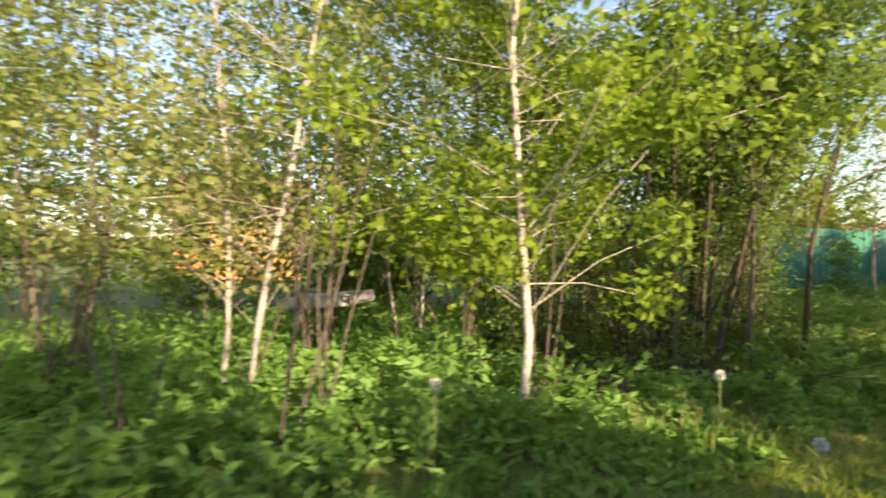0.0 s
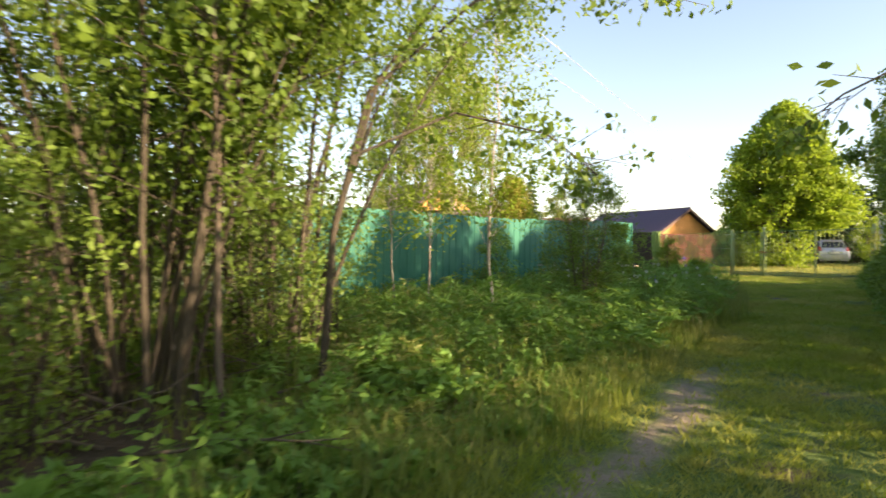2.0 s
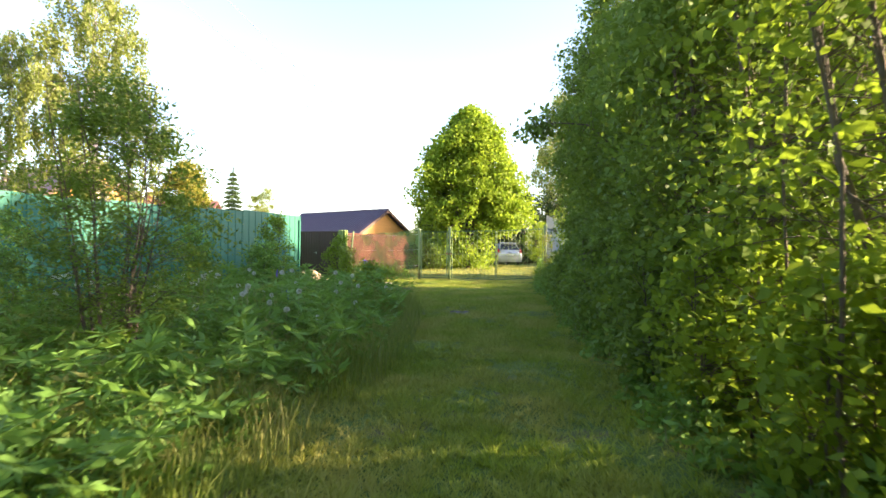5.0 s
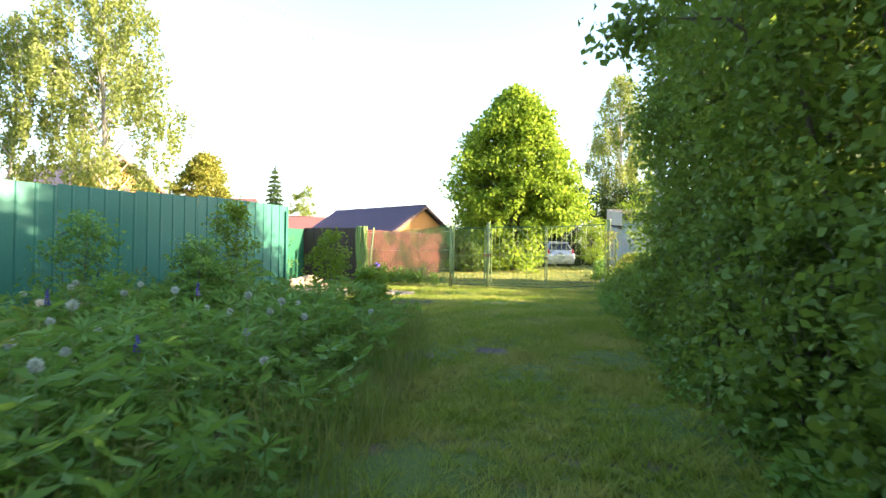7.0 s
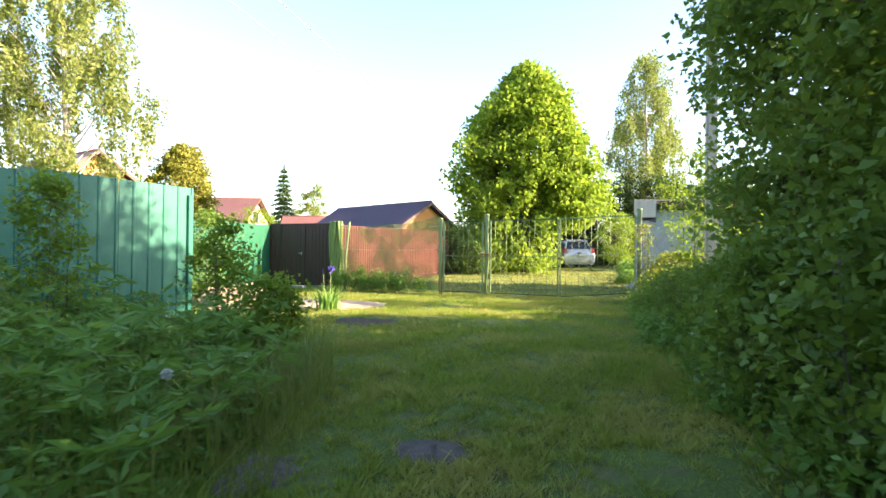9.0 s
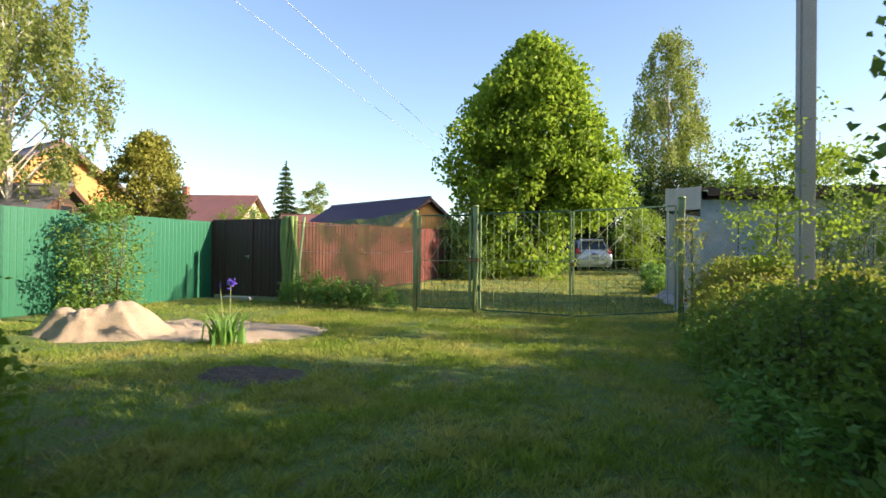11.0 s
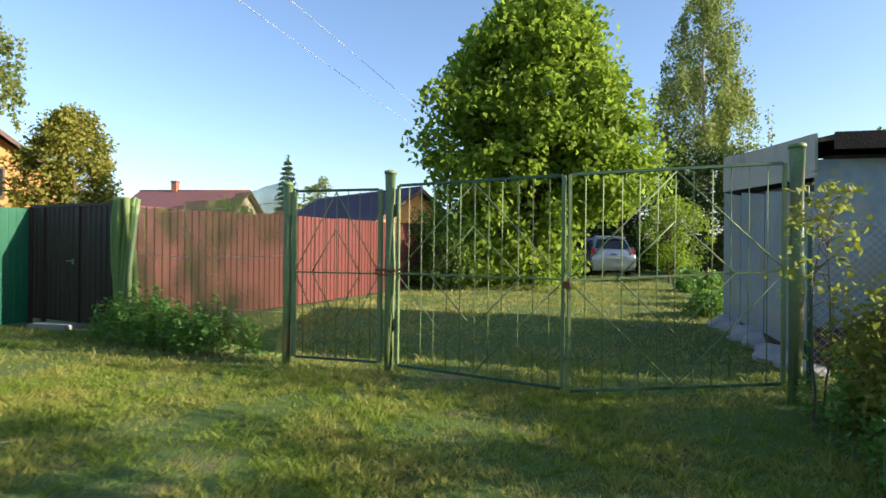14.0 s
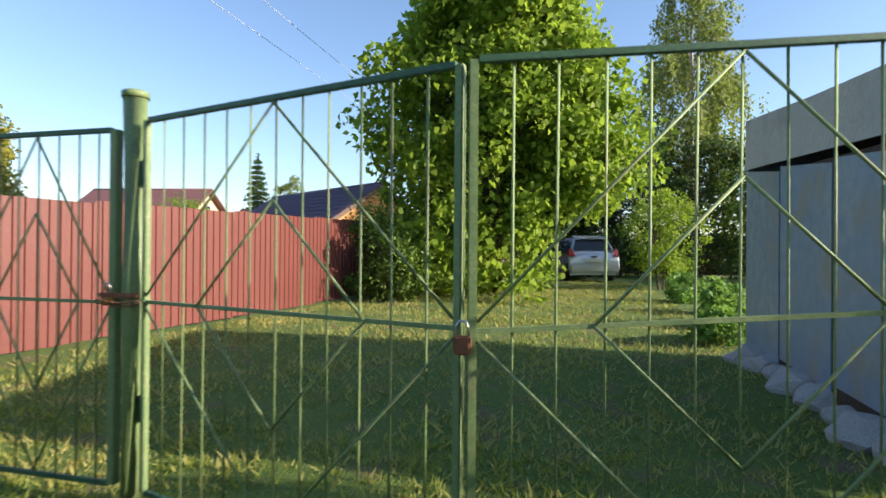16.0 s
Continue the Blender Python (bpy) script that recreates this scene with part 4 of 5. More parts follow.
# ---- trees of the yard and beyond ----
tree("lime_tree", 0.3, 12.2, 9.25, 3.05, 0.08, 62000, 0.19, M_BARK, M_LIME, "broad full-leaved lime tree standing on the yard's lawn", trunk_r=0.2, shape="full", cluster=0.42, twigs=620, droop=0.6, leaf_w=0.75, surface_bias=0.68, flat=0.3, clear=(1.2, 2.5))
def weeping_birch(x, y, height, radius, low, limbs, label, leaf=0.17, trunk_r=0.15):
    """A tall birch: rising limbs that arch over, hung with thin leafy strands, with gaps between."""
    root = thing("birch_tree", label, "tree", (x, y, gz(x, y)), group="tall birches")
    wood = Wood()
    axis = bent((0, 0, -0.2), (RNG.normal() * 0.3, RNG.normal() * 0.3, height * 0.97), 12, height * 0.006)
    wood.limb(axis, np.linspace(trunk_r, 0.015, 12), 8)
    pts = []
    for k in range(limbs):
        u = (k + RNG.uniform(0, 0.8)) / limbs
        z0 = low + (height - low) * (0.97 * u) - 0.6
        q = np.clip(z0 / (height * 0.97) * 11, 0.1, 10.9)
        s0 = axis[int(q)] + (axis[int(q) + 1] - axis[int(q)]) * (q - int(q))
        prof = min(1.0, 0.55 + 1.5 * u) * (1 - u ** 1.7) ** 0.8 + 0.06
        reach_ = radius * prof * RNG.uniform(0.6, 1.15)
        a = 2.4 * k + RNG.uniform(-0.4, 0.4)
        d = np.array([math.cos(a), math.sin(a), 0])
        p1 = s0 + d * reach_ * 0.5 + [0, 0, 0.55 * reach_ + 0.3]
        p2 = s0 + d * reach_ * 0.85 + [0, 0, 0.75 * reach_ + 0.35]
        p3 = s0 + d * reach_ + [0, 0, 0.6 * reach_ + 0.2]
        r0 = 0.045 * (1 - 0.7 * u)
        wood.limb([s0, p1, p2, p3], [r0, r0 * 0.6, r0 * 0.35, r0 * 0.2], 5)
        line = [s0, p1, p2, p3]
        for q_ in range(int(5 + 9 * prof)):
            v = RNG.uniform(0.7, 3.0)
            b0 = line[int(min(v, 2.99))] + (line[int(min(v, 2.99)) + 1] - line[int(min(v, 2.99))]) * (v - int(min(v, 2.99)))
            b0 = b0 + RNG.normal(size=3) * [0.22, 0.22, 0.12]
            hang = RNG.uniform(0.5, 1.7) * (0.45 + 0.75 * prof)
            b1 = b0 + [RNG.normal() * 0.12, RNG.normal() * 0.12, -hang]
            wood.limb([b0, b1], [0.008, 0.003], 3)
            n = int(34 * hang)
            t = RNG.uniform(0, 1, (n, 1))
            pts.append(b0 + (b1 - b0) * t + RNG.normal(size=(n, 3)) * [0.1, 0.1, 0.1])
    wood.done("trunk", M_BIRCHBARK, root)
    leaf_mesh("crown", np.concatenate(pts), leaf, leaf * 0.6, M_BIRCHLEAF, root, droop=0.9)


weeping_birch(7.4, 23.6, 14.2, 2.9, 2.6, 62, "tall weeping birch with a thin see-through crown", 0.17, 0.15)
weeping_birch(-19.0, 7.0, 16.0, 3.9, 3.0, 66, "tall weeping birch with a thin see-through crown", 0.185, 0.18)
weeping_birch(-23.5, 5.5, 12.5, 3.3, 2.5, 44, "birch standing behind a taller birch", 0.18, 0.15)
tree("thuja_tree", -17.0, 11.6, 6.1, 1.7, 0.8, 22000, 0.16, M_BARK, M_THUJA, "dense olive-green cypress tree behind the fence", trunk_r=0.1, shape="full", cluster=0.28, twigs=300, surface_bias=0.7)
def spruce(x, y, height, radius, label):
    """A spruce: a straight stem with whorls of drooping boughs that shorten towards the tip."""
    root = thing("spruce_tree", label, "tree", (x, y, gz(x, y)))
    wood = Wood()
    wood.limb([(0, 0, -0.2), (0, 0, height * 0.5), (0, 0, height)], [0.18, 0.1, 0.02], 7)
    pts = [np.stack([RNG.normal(0, 0.12, 60), RNG.normal(0, 0.12, 60), RNG.uniform(height * 0.9, height, 60)], 1)]
    for k in range(19):
        u = k / 19
        z = 0.8 + (height - 1.2) * u
        for q in range(9):
            a = 0.7 * q + 1.3 * k + RNG.uniform(-0.2, 0.2)
            L = radius * (1 - u) ** 0.9 * RNG.uniform(0.65, 1.1) + 0.2
            tip = np.array([math.cos(a) * L, math.sin(a) * L, z - 0.28 * L])
            wood.limb([(0, 0, z), tip * [0.5, 0.5, 1] + [0, 0, 0.02], tip], [0.03, 0.02, 0.008], 4)
            n = int(14 + 34 * L)
            t = RNG.uniform(0.1, 1.0, (n, 1))
            pts.append(np.array([0, 0, z]) + (tip - [0, 0, z]) * t + RNG.normal(size=(n, 3)) * [0.18, 0.18, 0.1] - [0, 0, 0.08])
    wood.done("trunk", M_BARK, root)
    leaf_mesh("crown", np.concatenate(pts), 0.42, 0.16, M_CONIFER_SHADE, root, droop=0.5)


spruce(-42.0, 70.5, 15.0, 3.6, "dark pointed spruce far behind the roofs")
tree("far_tree", -36.0, 69.0, 11.0, 2.6, 2.0, 5000, 0.3, M_BARK, M_BIRCHLEAF, "small pale leafy tree far behind the roofs", trunk_r=0.12, cluster=0.5, twigs=60)
tree("fruit_tree", -26.0, 34.0, 4.6, 2.2, 1.2, 4500, 0.16, M_BARK, M_YOUNG, "yellow-green fruit tree before a red roof", trunk_r=0.1, cluster=0.4, twigs=70)
# Most get the dark needle colour in place of deep shade on their leaves.
for i, (x, y, h, r) in enumerate(((4.2, 22.5, 5.2, 2.2), (7.0, 21.5, 5.6, 2.4), (10.0, 21.0, 5.0, 2.4), (1.4, 25.5, 5.4, 2.4), (-2.2, 24.5, 4.2, 2.2), (12.5, 17.0, 5.2, 2.4), (2.4, 23.4, 4.6, 2.0), (-0.4, 22.2, 4.4, 2.0))):
    tree("yard_tree", x, y, h, r, 0.2, 7000, 0.19, M_BARK, M_CONIFER_SHADE if i % 3 != 2 else M_HEDGE, "leafy tree of the shade-darkened row at the back of the yard", group="trees at the back of the yard", trunk_r=0.1, cluster=0.4, twigs=130, surface_bias=0.6)
lil = tree("lilac_bush", 4.7, 14.6, 2.75, 1.05, 0.5, 5200, 0.10, M_BARK, M_LIME, "leafy lilac bush with white blossom", "bush", trunk_r=0.035, stems=5, cluster=0.22, twigs=90)
bl = RNG.normal(size=(14, 3)) * [0.5, 0.5, 0.45] + [-0.1, -0.3, 1.9]
leaf_mesh("blossom", np.repeat(bl, 45, 0) + RNG.normal(size=(630, 3)) * [0.07, 0.07, 0.12], 0.035, 0.03, M_WHITEFLOWER, lil, "white blossom clusters")
for x, y, h in ((-2.6, 10.4, 2.2), (-1.7, 9.6, 1.5), (-2.3, 13.0, 2.6)):
    tree("shrub", x, y, h, 0.9, 0.1, 3800, 0.09, M_BARK, M_HEDGE, "dark shrub at the foot of the red fence", "shrub", group="yard shrubs", trunk_r=0.02, stems=4, cluster=0.24, twigs=60)
for x, y, h in ((4.0, 5.6, 0.35), (4.4, 7.4, 0.6), (4.9, 9.0, 0.6), (4.6, 11.0, 0.6)):
    tree("border_plant", x, y, h, 0.4, 0.05, 1100, 0.10, M_STEM, M_WEED, "low leafy plant along the lawn's border", "plant", group="border plants", trunk_r=0.008, stems=4, cluster=0.12, twigs=30)

# distant wood on the horizon: one ring of low clumps
n = 14000
a = RNG.uniform(0, 2 * np.pi, n)
d = RNG.uniform(95, 130, n)
hh = (3.2 + 1.8 * np.sin(a * 9) + 1.2 * np.sin(a * 23)) * RNG.uniform(0, 1, n) ** 0.7
far = leaf_mesh("far_woods", np.stack([np.cos(a) * d, np.sin(a) * d, np.abs(hh)], 1), 3.0, 2.3, M_HEDGE)
tagged(far, "low dark wood along the horizon", "woods", kind="stuff")

# ---- tall hedge to the east of the track ----
HEDGE = "dense broad-leaved tree of the trackside hedge and its unseen shading rows"
rows = ((4.15, -8.1, 6.3, 1.2), (4.35, -9.6, 7.0, 1.5), (4.35, -11.3, 4.9, 1.45), (4.25, -12.9, 5.4, 1.45), (4.15, -14.5, 5.9, 1.5), (4.1, -16.1, 5.7, 1.5), (3.95, -17.8, 4.4, 1.45), (4.1, -19.3, 3.7, 1.4), (4.3, -20.8, 3.4, 1.4))
for i, (x, y, h, r) in enumerate(rows):
    young = y < -16.5
    tree("hedge_shade_tree", x, y, h, r, 0.12, (44000 if y > -10 else 27000) if not young else 7000, 0.085, M_BARK, M_YOUNG if young else M_HEDGE, ("sunlit young tree with thin pale stems beside the track" if young else HEDGE), group="hedge trees", trunk_r=0.04,
         stems=4, shape="column", cluster=0.25, twigs=560 if y > -10 else 330, surface_bias=0.62, leaf_w=0.65, spread=0.25)
# Unseen rows behind and south of the hedge, added to block the low sun.
for i, (x, y, h, r) in enumerate(((6.2, -8.6, 7.0, 1.5), (6.2, -10.0, 6.4, 1.6), (6.2, -12.4, 4.8, 1.7), (6.2, -14.6, 5.0, 1.8), (5.9, -6.9, 4.6, 1.25), (5.8, -5.6, 2.9, 1.0), (5.4, -24.9, 4.0, 1.2), (5.2, -27.2, 2.6, 1.1), (5.5, -23.2, 3.7, 1.1), (5.2, -29.4, 4.0, 1.2), (5.2, -31.6, 2.4, 1.2))):
    tree("hedge_shade_tree", x, y, h, r, 0.1, 7000, 0.145, M_BARK, M_HEDGE, HEDGE, group="hedge trees", trunk_r=0.05, stems=3, shape="column", cluster=0.36, twigs=170)
for x, y, h in ((2.95, -18.4, 4.6), (3.05, -19.9, 4.4), (3.2, -17.2, 4.8)):
    tree("young_tree", x, y, h, 0.5, 2.2, 900, 0.075, M_BARK, M_YOUNG, "thin dark-stemmed sapling at the hedge's edge", "tree", "young trees of the hedge", trunk_r=0.016, cluster=0.2, twigs=34)
# low growth that fills the foot of the hedge
for x, y, h, r in ((3.2, -20.6, 1.0, 0.5), (3.15, -19.4, 1.1, 0.5), (3.15, -18.2, 1.1, 0.5), (3.1, -17.0, 1.3, 0.5), (3.1, -15.8, 1.3, 0.55), (3.15, -14.5, 1.5, 0.6), (3.15, -13.2, 1.4, 0.6), (3.2, -11.9, 1.5, 0.6), (3.2, -10.6, 1.3, 0.6), (3.25, -9.3, 1.2, 0.6), (3.45, -8.0, 1.0, 0.55)):
    tree("hedge_shrub", x, y, h, r, 0.04, 4600 if y > -16.5 else 3000, 0.075, M_BARK, M_YOUNG if y < -16.5 else M_HEDGE, "low leafy shrub filling the foot of the hedge", "shrub", "shrubs at the hedge foot", trunk_r=0.012, stems=6, shape="column", cluster=0.16, twigs=120, spread=0.2, leaf_w=0.6)
# leafy bough reaching over the track
bough = thing("overhanging_tree", "slender tree reaching a leafy bough over the track", "tree", (3.55, -21.0, gz(3.55, -21.0)))
bw = Wood()
bw.limb([(0, 0, -0.1), (-0.1, 0, 0.9), (-0.25, -0.05, 1.8), (-0.7, -0.1, 2.5), (-1.3, -0.15, 2.55), (-1.9, -0.25, 2.25), (-2.25, -0.3, 1.95)], [0.035, 0.03, 0.024, 0.018, 0.012, 0.007, 0.003], 7)
bw.limb([(-0.25, -0.05, 1.8), (-0.2, 0.1, 2.6), (-0.1, 0.2, 3.6)], [0.022, 0.016, 0.005], 6)
tips = []
for q in range(30):
    u = RNG.uniform(0.0, 1.0)
    p = np.array([-0.7 - 1.55 * u, -0.1 - 0.2 * u, 2.55 - 0.6 * u ** 2.2])
    e_ = p + [RNG.uniform(-0.28, 0.1), RNG.normal() * 0.2, -RNG.uniform(0.02, 0.22)]
    bw.limb([p, e_], [0.004, 0.002], 4)
    tips.append(e_)
bw.done("trunk", M_BARK, bough)
leaf_mesh("crown", np.repeat(tips, 7, 0) + RNG.normal(size=(210, 3)) * [0.07, 0.07, 0.05], 0.10, 0.05, M_HEDGE, bough, droop=1.0)

second = thing("overhanging_tree", "slender tree reaching a leafy bough over the track", "tree", (3.75, -12.2, gz(3.75, -12.2)))
bw = Wood()
arch = np.array([(0, 0, -0.1), (-0.05, 0, 1.6), (-0.3, 0, 2.7), (-0.8, 0.05, 3.15), (-1.3, 0.1, 3.2), (-1.75, 0.1, 3.05)])
bw.limb(arch, [0.03, 0.026, 0.02, 0.013, 0.008, 0.003], 7)
tips = []
for q in range(60):
    u = RNG.uniform(2.2, 4.95)
    p = arch[int(u)] + (arch[int(u) + 1] - arch[int(u)]) * (u - int(u))
    e_ = p + [RNG.uniform(-0.2, 0.1), RNG.normal() * 0.22, RNG.uniform(-0.3, 0.25) * (5.3 - u) / 2]
    bw.limb([p, e_], [0.004, 0.002], 4)
    tips.append(e_)
bw.done("trunk", M_BARK, second)
leaf_mesh("crown", np.repeat(tips, 10, 0) + RNG.normal(size=(10 * len(tips), 3)) * [0.09, 0.09, 0.08], 0.095, 0.06, M_HEDGE, second, droop=0.6)

reach = thing("leaning_aspen", "leaning young aspen with leafy boughs over the track", "tree", (-1.55, -22.9, gz(-1.55, -22.9)))
aw = Wood()
tips = []
for k, line in enumerate((((0, 0, -0.1), (0.03, 0.1, 1.3), (0.15, 0.35, 2.4), (0.75, 0.95, 3.2), (1.5, 1.5, 3.4), (1.95, 1.8, 3.3)), ((0.03, 0.1, 1.3), (0.2, 0.4, 2.5), (0.7, 0.9, 3.5), (1.3, 1.5, 3.9), (1.75, 1.9, 3.75)), ((0.1, 0.25, 1.9), (0.6, 0.9, 2.3), (1.1, 1.6, 2.2), (1.45, 2.0, 1.85)))):
    aw.limb(line, np.linspace(0.032 - 0.009 * k, 0.004, len(line)), 7)
    line = np.array(line)
    for q in range(46):
        u = RNG.uniform(0.45, 1.0) * (len(line) - 1)
        a_ = min(int(u), len(line) - 2)
        p = line[a_] + (line[a_ + 1] - line[a_]) * (u - a_)
        e_ = p + RNG.normal(size=3) * [0.2, 0.2, 0.16] - [0, 0, 0.06]
        aw.limb([p, e_], [0.004, 0.002], 4)
        tips.append(e_)
aw.done("trunk", M_WILLOWBARK, reach)
leaf_mesh("crown", np.repeat(tips, 9, 0) + RNG.normal(size=(9 * len(tips), 3)) * [0.09, 0.09, 0.07], 0.075, 0.055, M_HEDGE, reach, droop=0.7)

# ---- low bushes near the gate, east side, and unseen shade casters ----
# Those at x 5.9 and beyond are unseen, added to shadow the grass.
for x, y, h, r, mat in ((7.6, -2.1, 1.3, 0.8, M_HEDGE), (7.7, -0.8, 2.0, 0.8, M_HEDGE), (4.0, -1.0, 1.0, 0.45, M_REDLEAF), (3.95, -1.9, 1.0, 0.6, M_REDLEAF), (3.85, -2.9, 0.95, 0.65, M_REDLEAF), (3.6, -3.9, 0.75, 0.65, M_REDLEAF), (3.45, -4.8, 0.8, 0.65, M_HEDGE), (3.5, -5.8, 0.9, 0.7, M_HEDGE), (3.7, -6.9, 1.0, 0.7, M_HEDGE), (4.9, -1.2, 1.0, 0.7, M_REDLEAF), (5.0, -2.6, 0.9, 0.7, M_REDLEAF), (5.0, -4.4, 0.9, 0.8, M_HEDGE), (5.9, -0.25, 2.2, 0.75, M_HEDGE), (7.3, 0.2, 2.7, 0.75, M_HEDGE)):
    tree("rose_shade_bush", x, y, h, r, 0.05, 5200, 0.055, M_BARK, mat, "tangled bush of the wild roses edging the grass and unseen shade casters", "bush", group="bushes by the gate", trunk_r=0.014, stems=7, shape="column", cluster=0.17, twigs=110, spread=0.2, leaf_w=0.6)
tree("rose_shoot", 3.5, -0.75, 1.75, 0.22, 0.9, 340, 0.06, M_BARK, M_REDLEAF, "upright reddish rose shoot beside the gate post", "bush", trunk_r=0.012, stems=2, cluster=0.1, twigs=30)
tree("birch_sapling", 4.3, -2.5, 2.95, 0.8, 0.9, 3800, 0.065, M_BARK, M_YOUNG, "young birch sapling with sunlit yellow-green leaves", "tree", trunk_r=0.02, stems=2, cluster=0.18, twigs=60)

# ---- young wood and shrubs, west side ----
def slender(x, y, h, r, n, label, mat=M_YOUNG, bark=M_BIRCHBARK, low=1.5, tr=0.035, **kw):
    return tree("young_tree", x, y, h, r, low, n, 0.072, bark, mat, label, "tree", "young trees of the wood", trunk_r=tr, cluster=kw.pop("cluster", 0.28), twigs=kw.pop("twigs", 110), **kw)


slender(-1.5, -26.88, 6.4, 1.5, 17000, "young birch with a pale mottled trunk", low=0.9, tr=0.038)
slender(-2.45, -18.45, 5.2, 0.95, 4500, "slender birch sapling with a pale thin stem", low=1.7, tr=0.028)
slender(-3.3, -18.9, 4.2, 0.8, 2200, "slender birch sapling with a pale thin stem", low=1.4, tr=0.022)
slender(-4.2, -18.6, 4.6, 0.9, 2200, "slender birch sapling with a pale thin stem", low=1.4, tr=0.022)
slender(-1.7, -23.6, 5.4, 1.3, 9000, "thin dark-stemmed young tree among willows", M_WILLOW, M_BARK, low=1.9, tr=0.035)


def arching_willow(x, y, stems, height, spread, label):
    """A willow of many stems that fan out from one stool and arch over, leafy towards their ends."""
    root = thing("willow", label, "tree", (x, y, gz(x, y)))
    pts = []
    twigs = Wood()
    for k in range(stems):
        wood = Wood()
        a = 2.4 * k + RNG.uniform(-0.3, 0.3)
        d = np.array([math.cos(a), math.sin(a), 0])
        out, up = spread * RNG.uniform(0.2, 1.15), height * RNG.uniform(0.62, 1.0)
        t = np.linspace(0, 1, 10)[:, None]
        line = d * (RNG.uniform(0.1, 0.6) + out * t ** 1.25) + np.array([0, 0, 1.0]) * (up * (1.35 * t - 0.35 * t ** 3) - 0.12) + np.cumsum(RNG.normal(size=(10, 3)) * 0.02, 0)
        r = RNG.uniform(0.016, 0.034)
        wood.limb(line, np.linspace(r, 0.004, 10), 6)
        for q in range(34):
            v = 9 * (0.25 + 0.75 * RNG.uniform(0, 1) ** 0.8)
            i0 = min(int(v), 8)
            b0 = line[i0] + (line[i0 + 1] - line[i0]) * (v - i0)
            fwd = line[i0 + 1] - line[i0]
            b1 = b0 + (fwd / np.linalg.norm(fwd) * 0.6 + RNG.normal(size=3) * [0.55, 0.55, 0.35]) * RNG.uniform(0.3, 0.75)
            twigs.limb([b0, (b0 + b1) / 2 + [0, 0, 0.03], b1], [0.006, 0.004, 0.002], 4)
            n = 46 if v > 4.2 else 20
            pts.append(b0 + (b1 - b0) * RNG.uniform(0.3, 1.1, (n, 1)) + RNG.normal(size=(n, 3)) * 0.085)
        wood.done("stem", M_WILLOWBARK, root)
    twigs.done("twigs", M_WILLOWBARK, root)["kind"] = "stuff"
    leaf_mesh("crown", np.concatenate(pts), 0.075, 0.034, M_WILLOW, root, droop=0.2)


arching_willow(-2.55, -23.7, 22, 4.9, 2.7, "many-stemmed willow arching over the undergrowth")
for x, y, h, r in ((-2.2, -24.7, 1.7, 0.6), (-3.0, -25.1, 2.3, 0.7), (-3.4, -23.9, 2.2, 0.7), (-2.4, -22.6, 1.9, 0.5), (-3.0, -21.5, 1.9, 0.6), (-4.0, -22.0, 2.3, 0.8)):
    tree("thicket_bush", x, y, h, r, 0.05, 3600, 0.055, M_WILLOWBARK, M_HEDGE, "dark leafy shrub among the willow stems", "bush", "thicket bushes", trunk_r=0.012, stems=7, shape="column", cluster=0.16, twigs=110, spread=0.2, leaf_w=0.5)
arching_willow(-3.0, -22.2, 13, 4.7, 2.5, "willow of many dark stems arching towards the track")
tree("young_spruce", -3.3, -22.1, 1.9, 0.55, 0.1, 6500, 0.07, M_BARK, M_CONIFER_SHADE, "dark young spruce among the willow stems", "tree", trunk_r=0.03, shape="cone", cluster=0.16, twigs=150, droop=0.2, leaf_w=0.3)
tree("willow", -4.8, -22.4, 4.8, 1.7, 0.5, 13000, 0.075, M_BARK, M_WILLOW, "many-stemmed willow spreading over the undergrowth", trunk_r=0.035, stems=7, cluster=0.3, twigs=160, spread=0.25, leaf_w=0.42)
tree("willow_shrub", -1.8, -16.2, 2.6, 0.85, 0.25, 15000, 0.055, M_BARK, M_WILLOW, "upright grey-green willow shrub among the weeds", "shrub", trunk_r=0.014, stems=12, shape="column", cluster=0.14, twigs=200, spread=0.12, leaf_w=0.35)
k = 0
for x, y, h, r, n in ((-3.0, -28.5, 5.4, 1.5, 7000), (-4.3, -27.3, 5.8, 1.5, 7000), (-3.6, -25.9, 5.2, 1.3, 6500), (-5.4, -25.6, 5.6, 1.6, 6500), (-4.6, -29.6, 5.6, 1.6, 6500), (-6.8, -28.0, 6.0, 1.8, 6500), (-7.2, -23.6, 5.6, 1.7, 6500), (-6.2, -31.5, 6, 1.8, 6000), (-8.8, -26.0, 6.4, 2.0, 6500), (-2.8, -31.0, 5.2, 1.5, 6500), (-9.5, -21.5, 6.0, 2.0, 6000), (-9.5, -30.0, 6.4, 2.0, 6000)):
    k += 1
    slender(x, y, h, r, int(1.15 * n), "young leafy tree of the thin wood", (M_YOUNG, M_BIRCHLEAF, M_BIRCHLEAF)[k % 3], (M_BARK, M_BIRCHBARK, M_BARK)[k % 3], tr=0.024, low=1.1 if k % 2 else 1.6, stems=1 + k % 3, spread=0.15, cluster=0.34, twigs=170)
for x, y, h, r in ((-11.5, -20.0, 4.6, 2.0), (-12.5, -23.5, 4.8, 2.2), (-12.0, -27.0, 4.8, 2.2), (-12.0, -30.5, 5.0, 2.2), (-10.0, -33.5, 5.0, 2.2), (-8.2, -20.8, 3.6, 1.3), (-6.5, -33.5, 4.6, 1.8), (-9.8, -24.0, 2.4, 1.2)):
    tree("thicket_bush", x, y, h, r, 0.1, 5000, 0.155, M_BARK, M_HEDGE, "dense bush deep in the young wood", "bush", "thicket bushes", trunk_r=0.03, stems=4, shape="column", cluster=0.4, twigs=110)
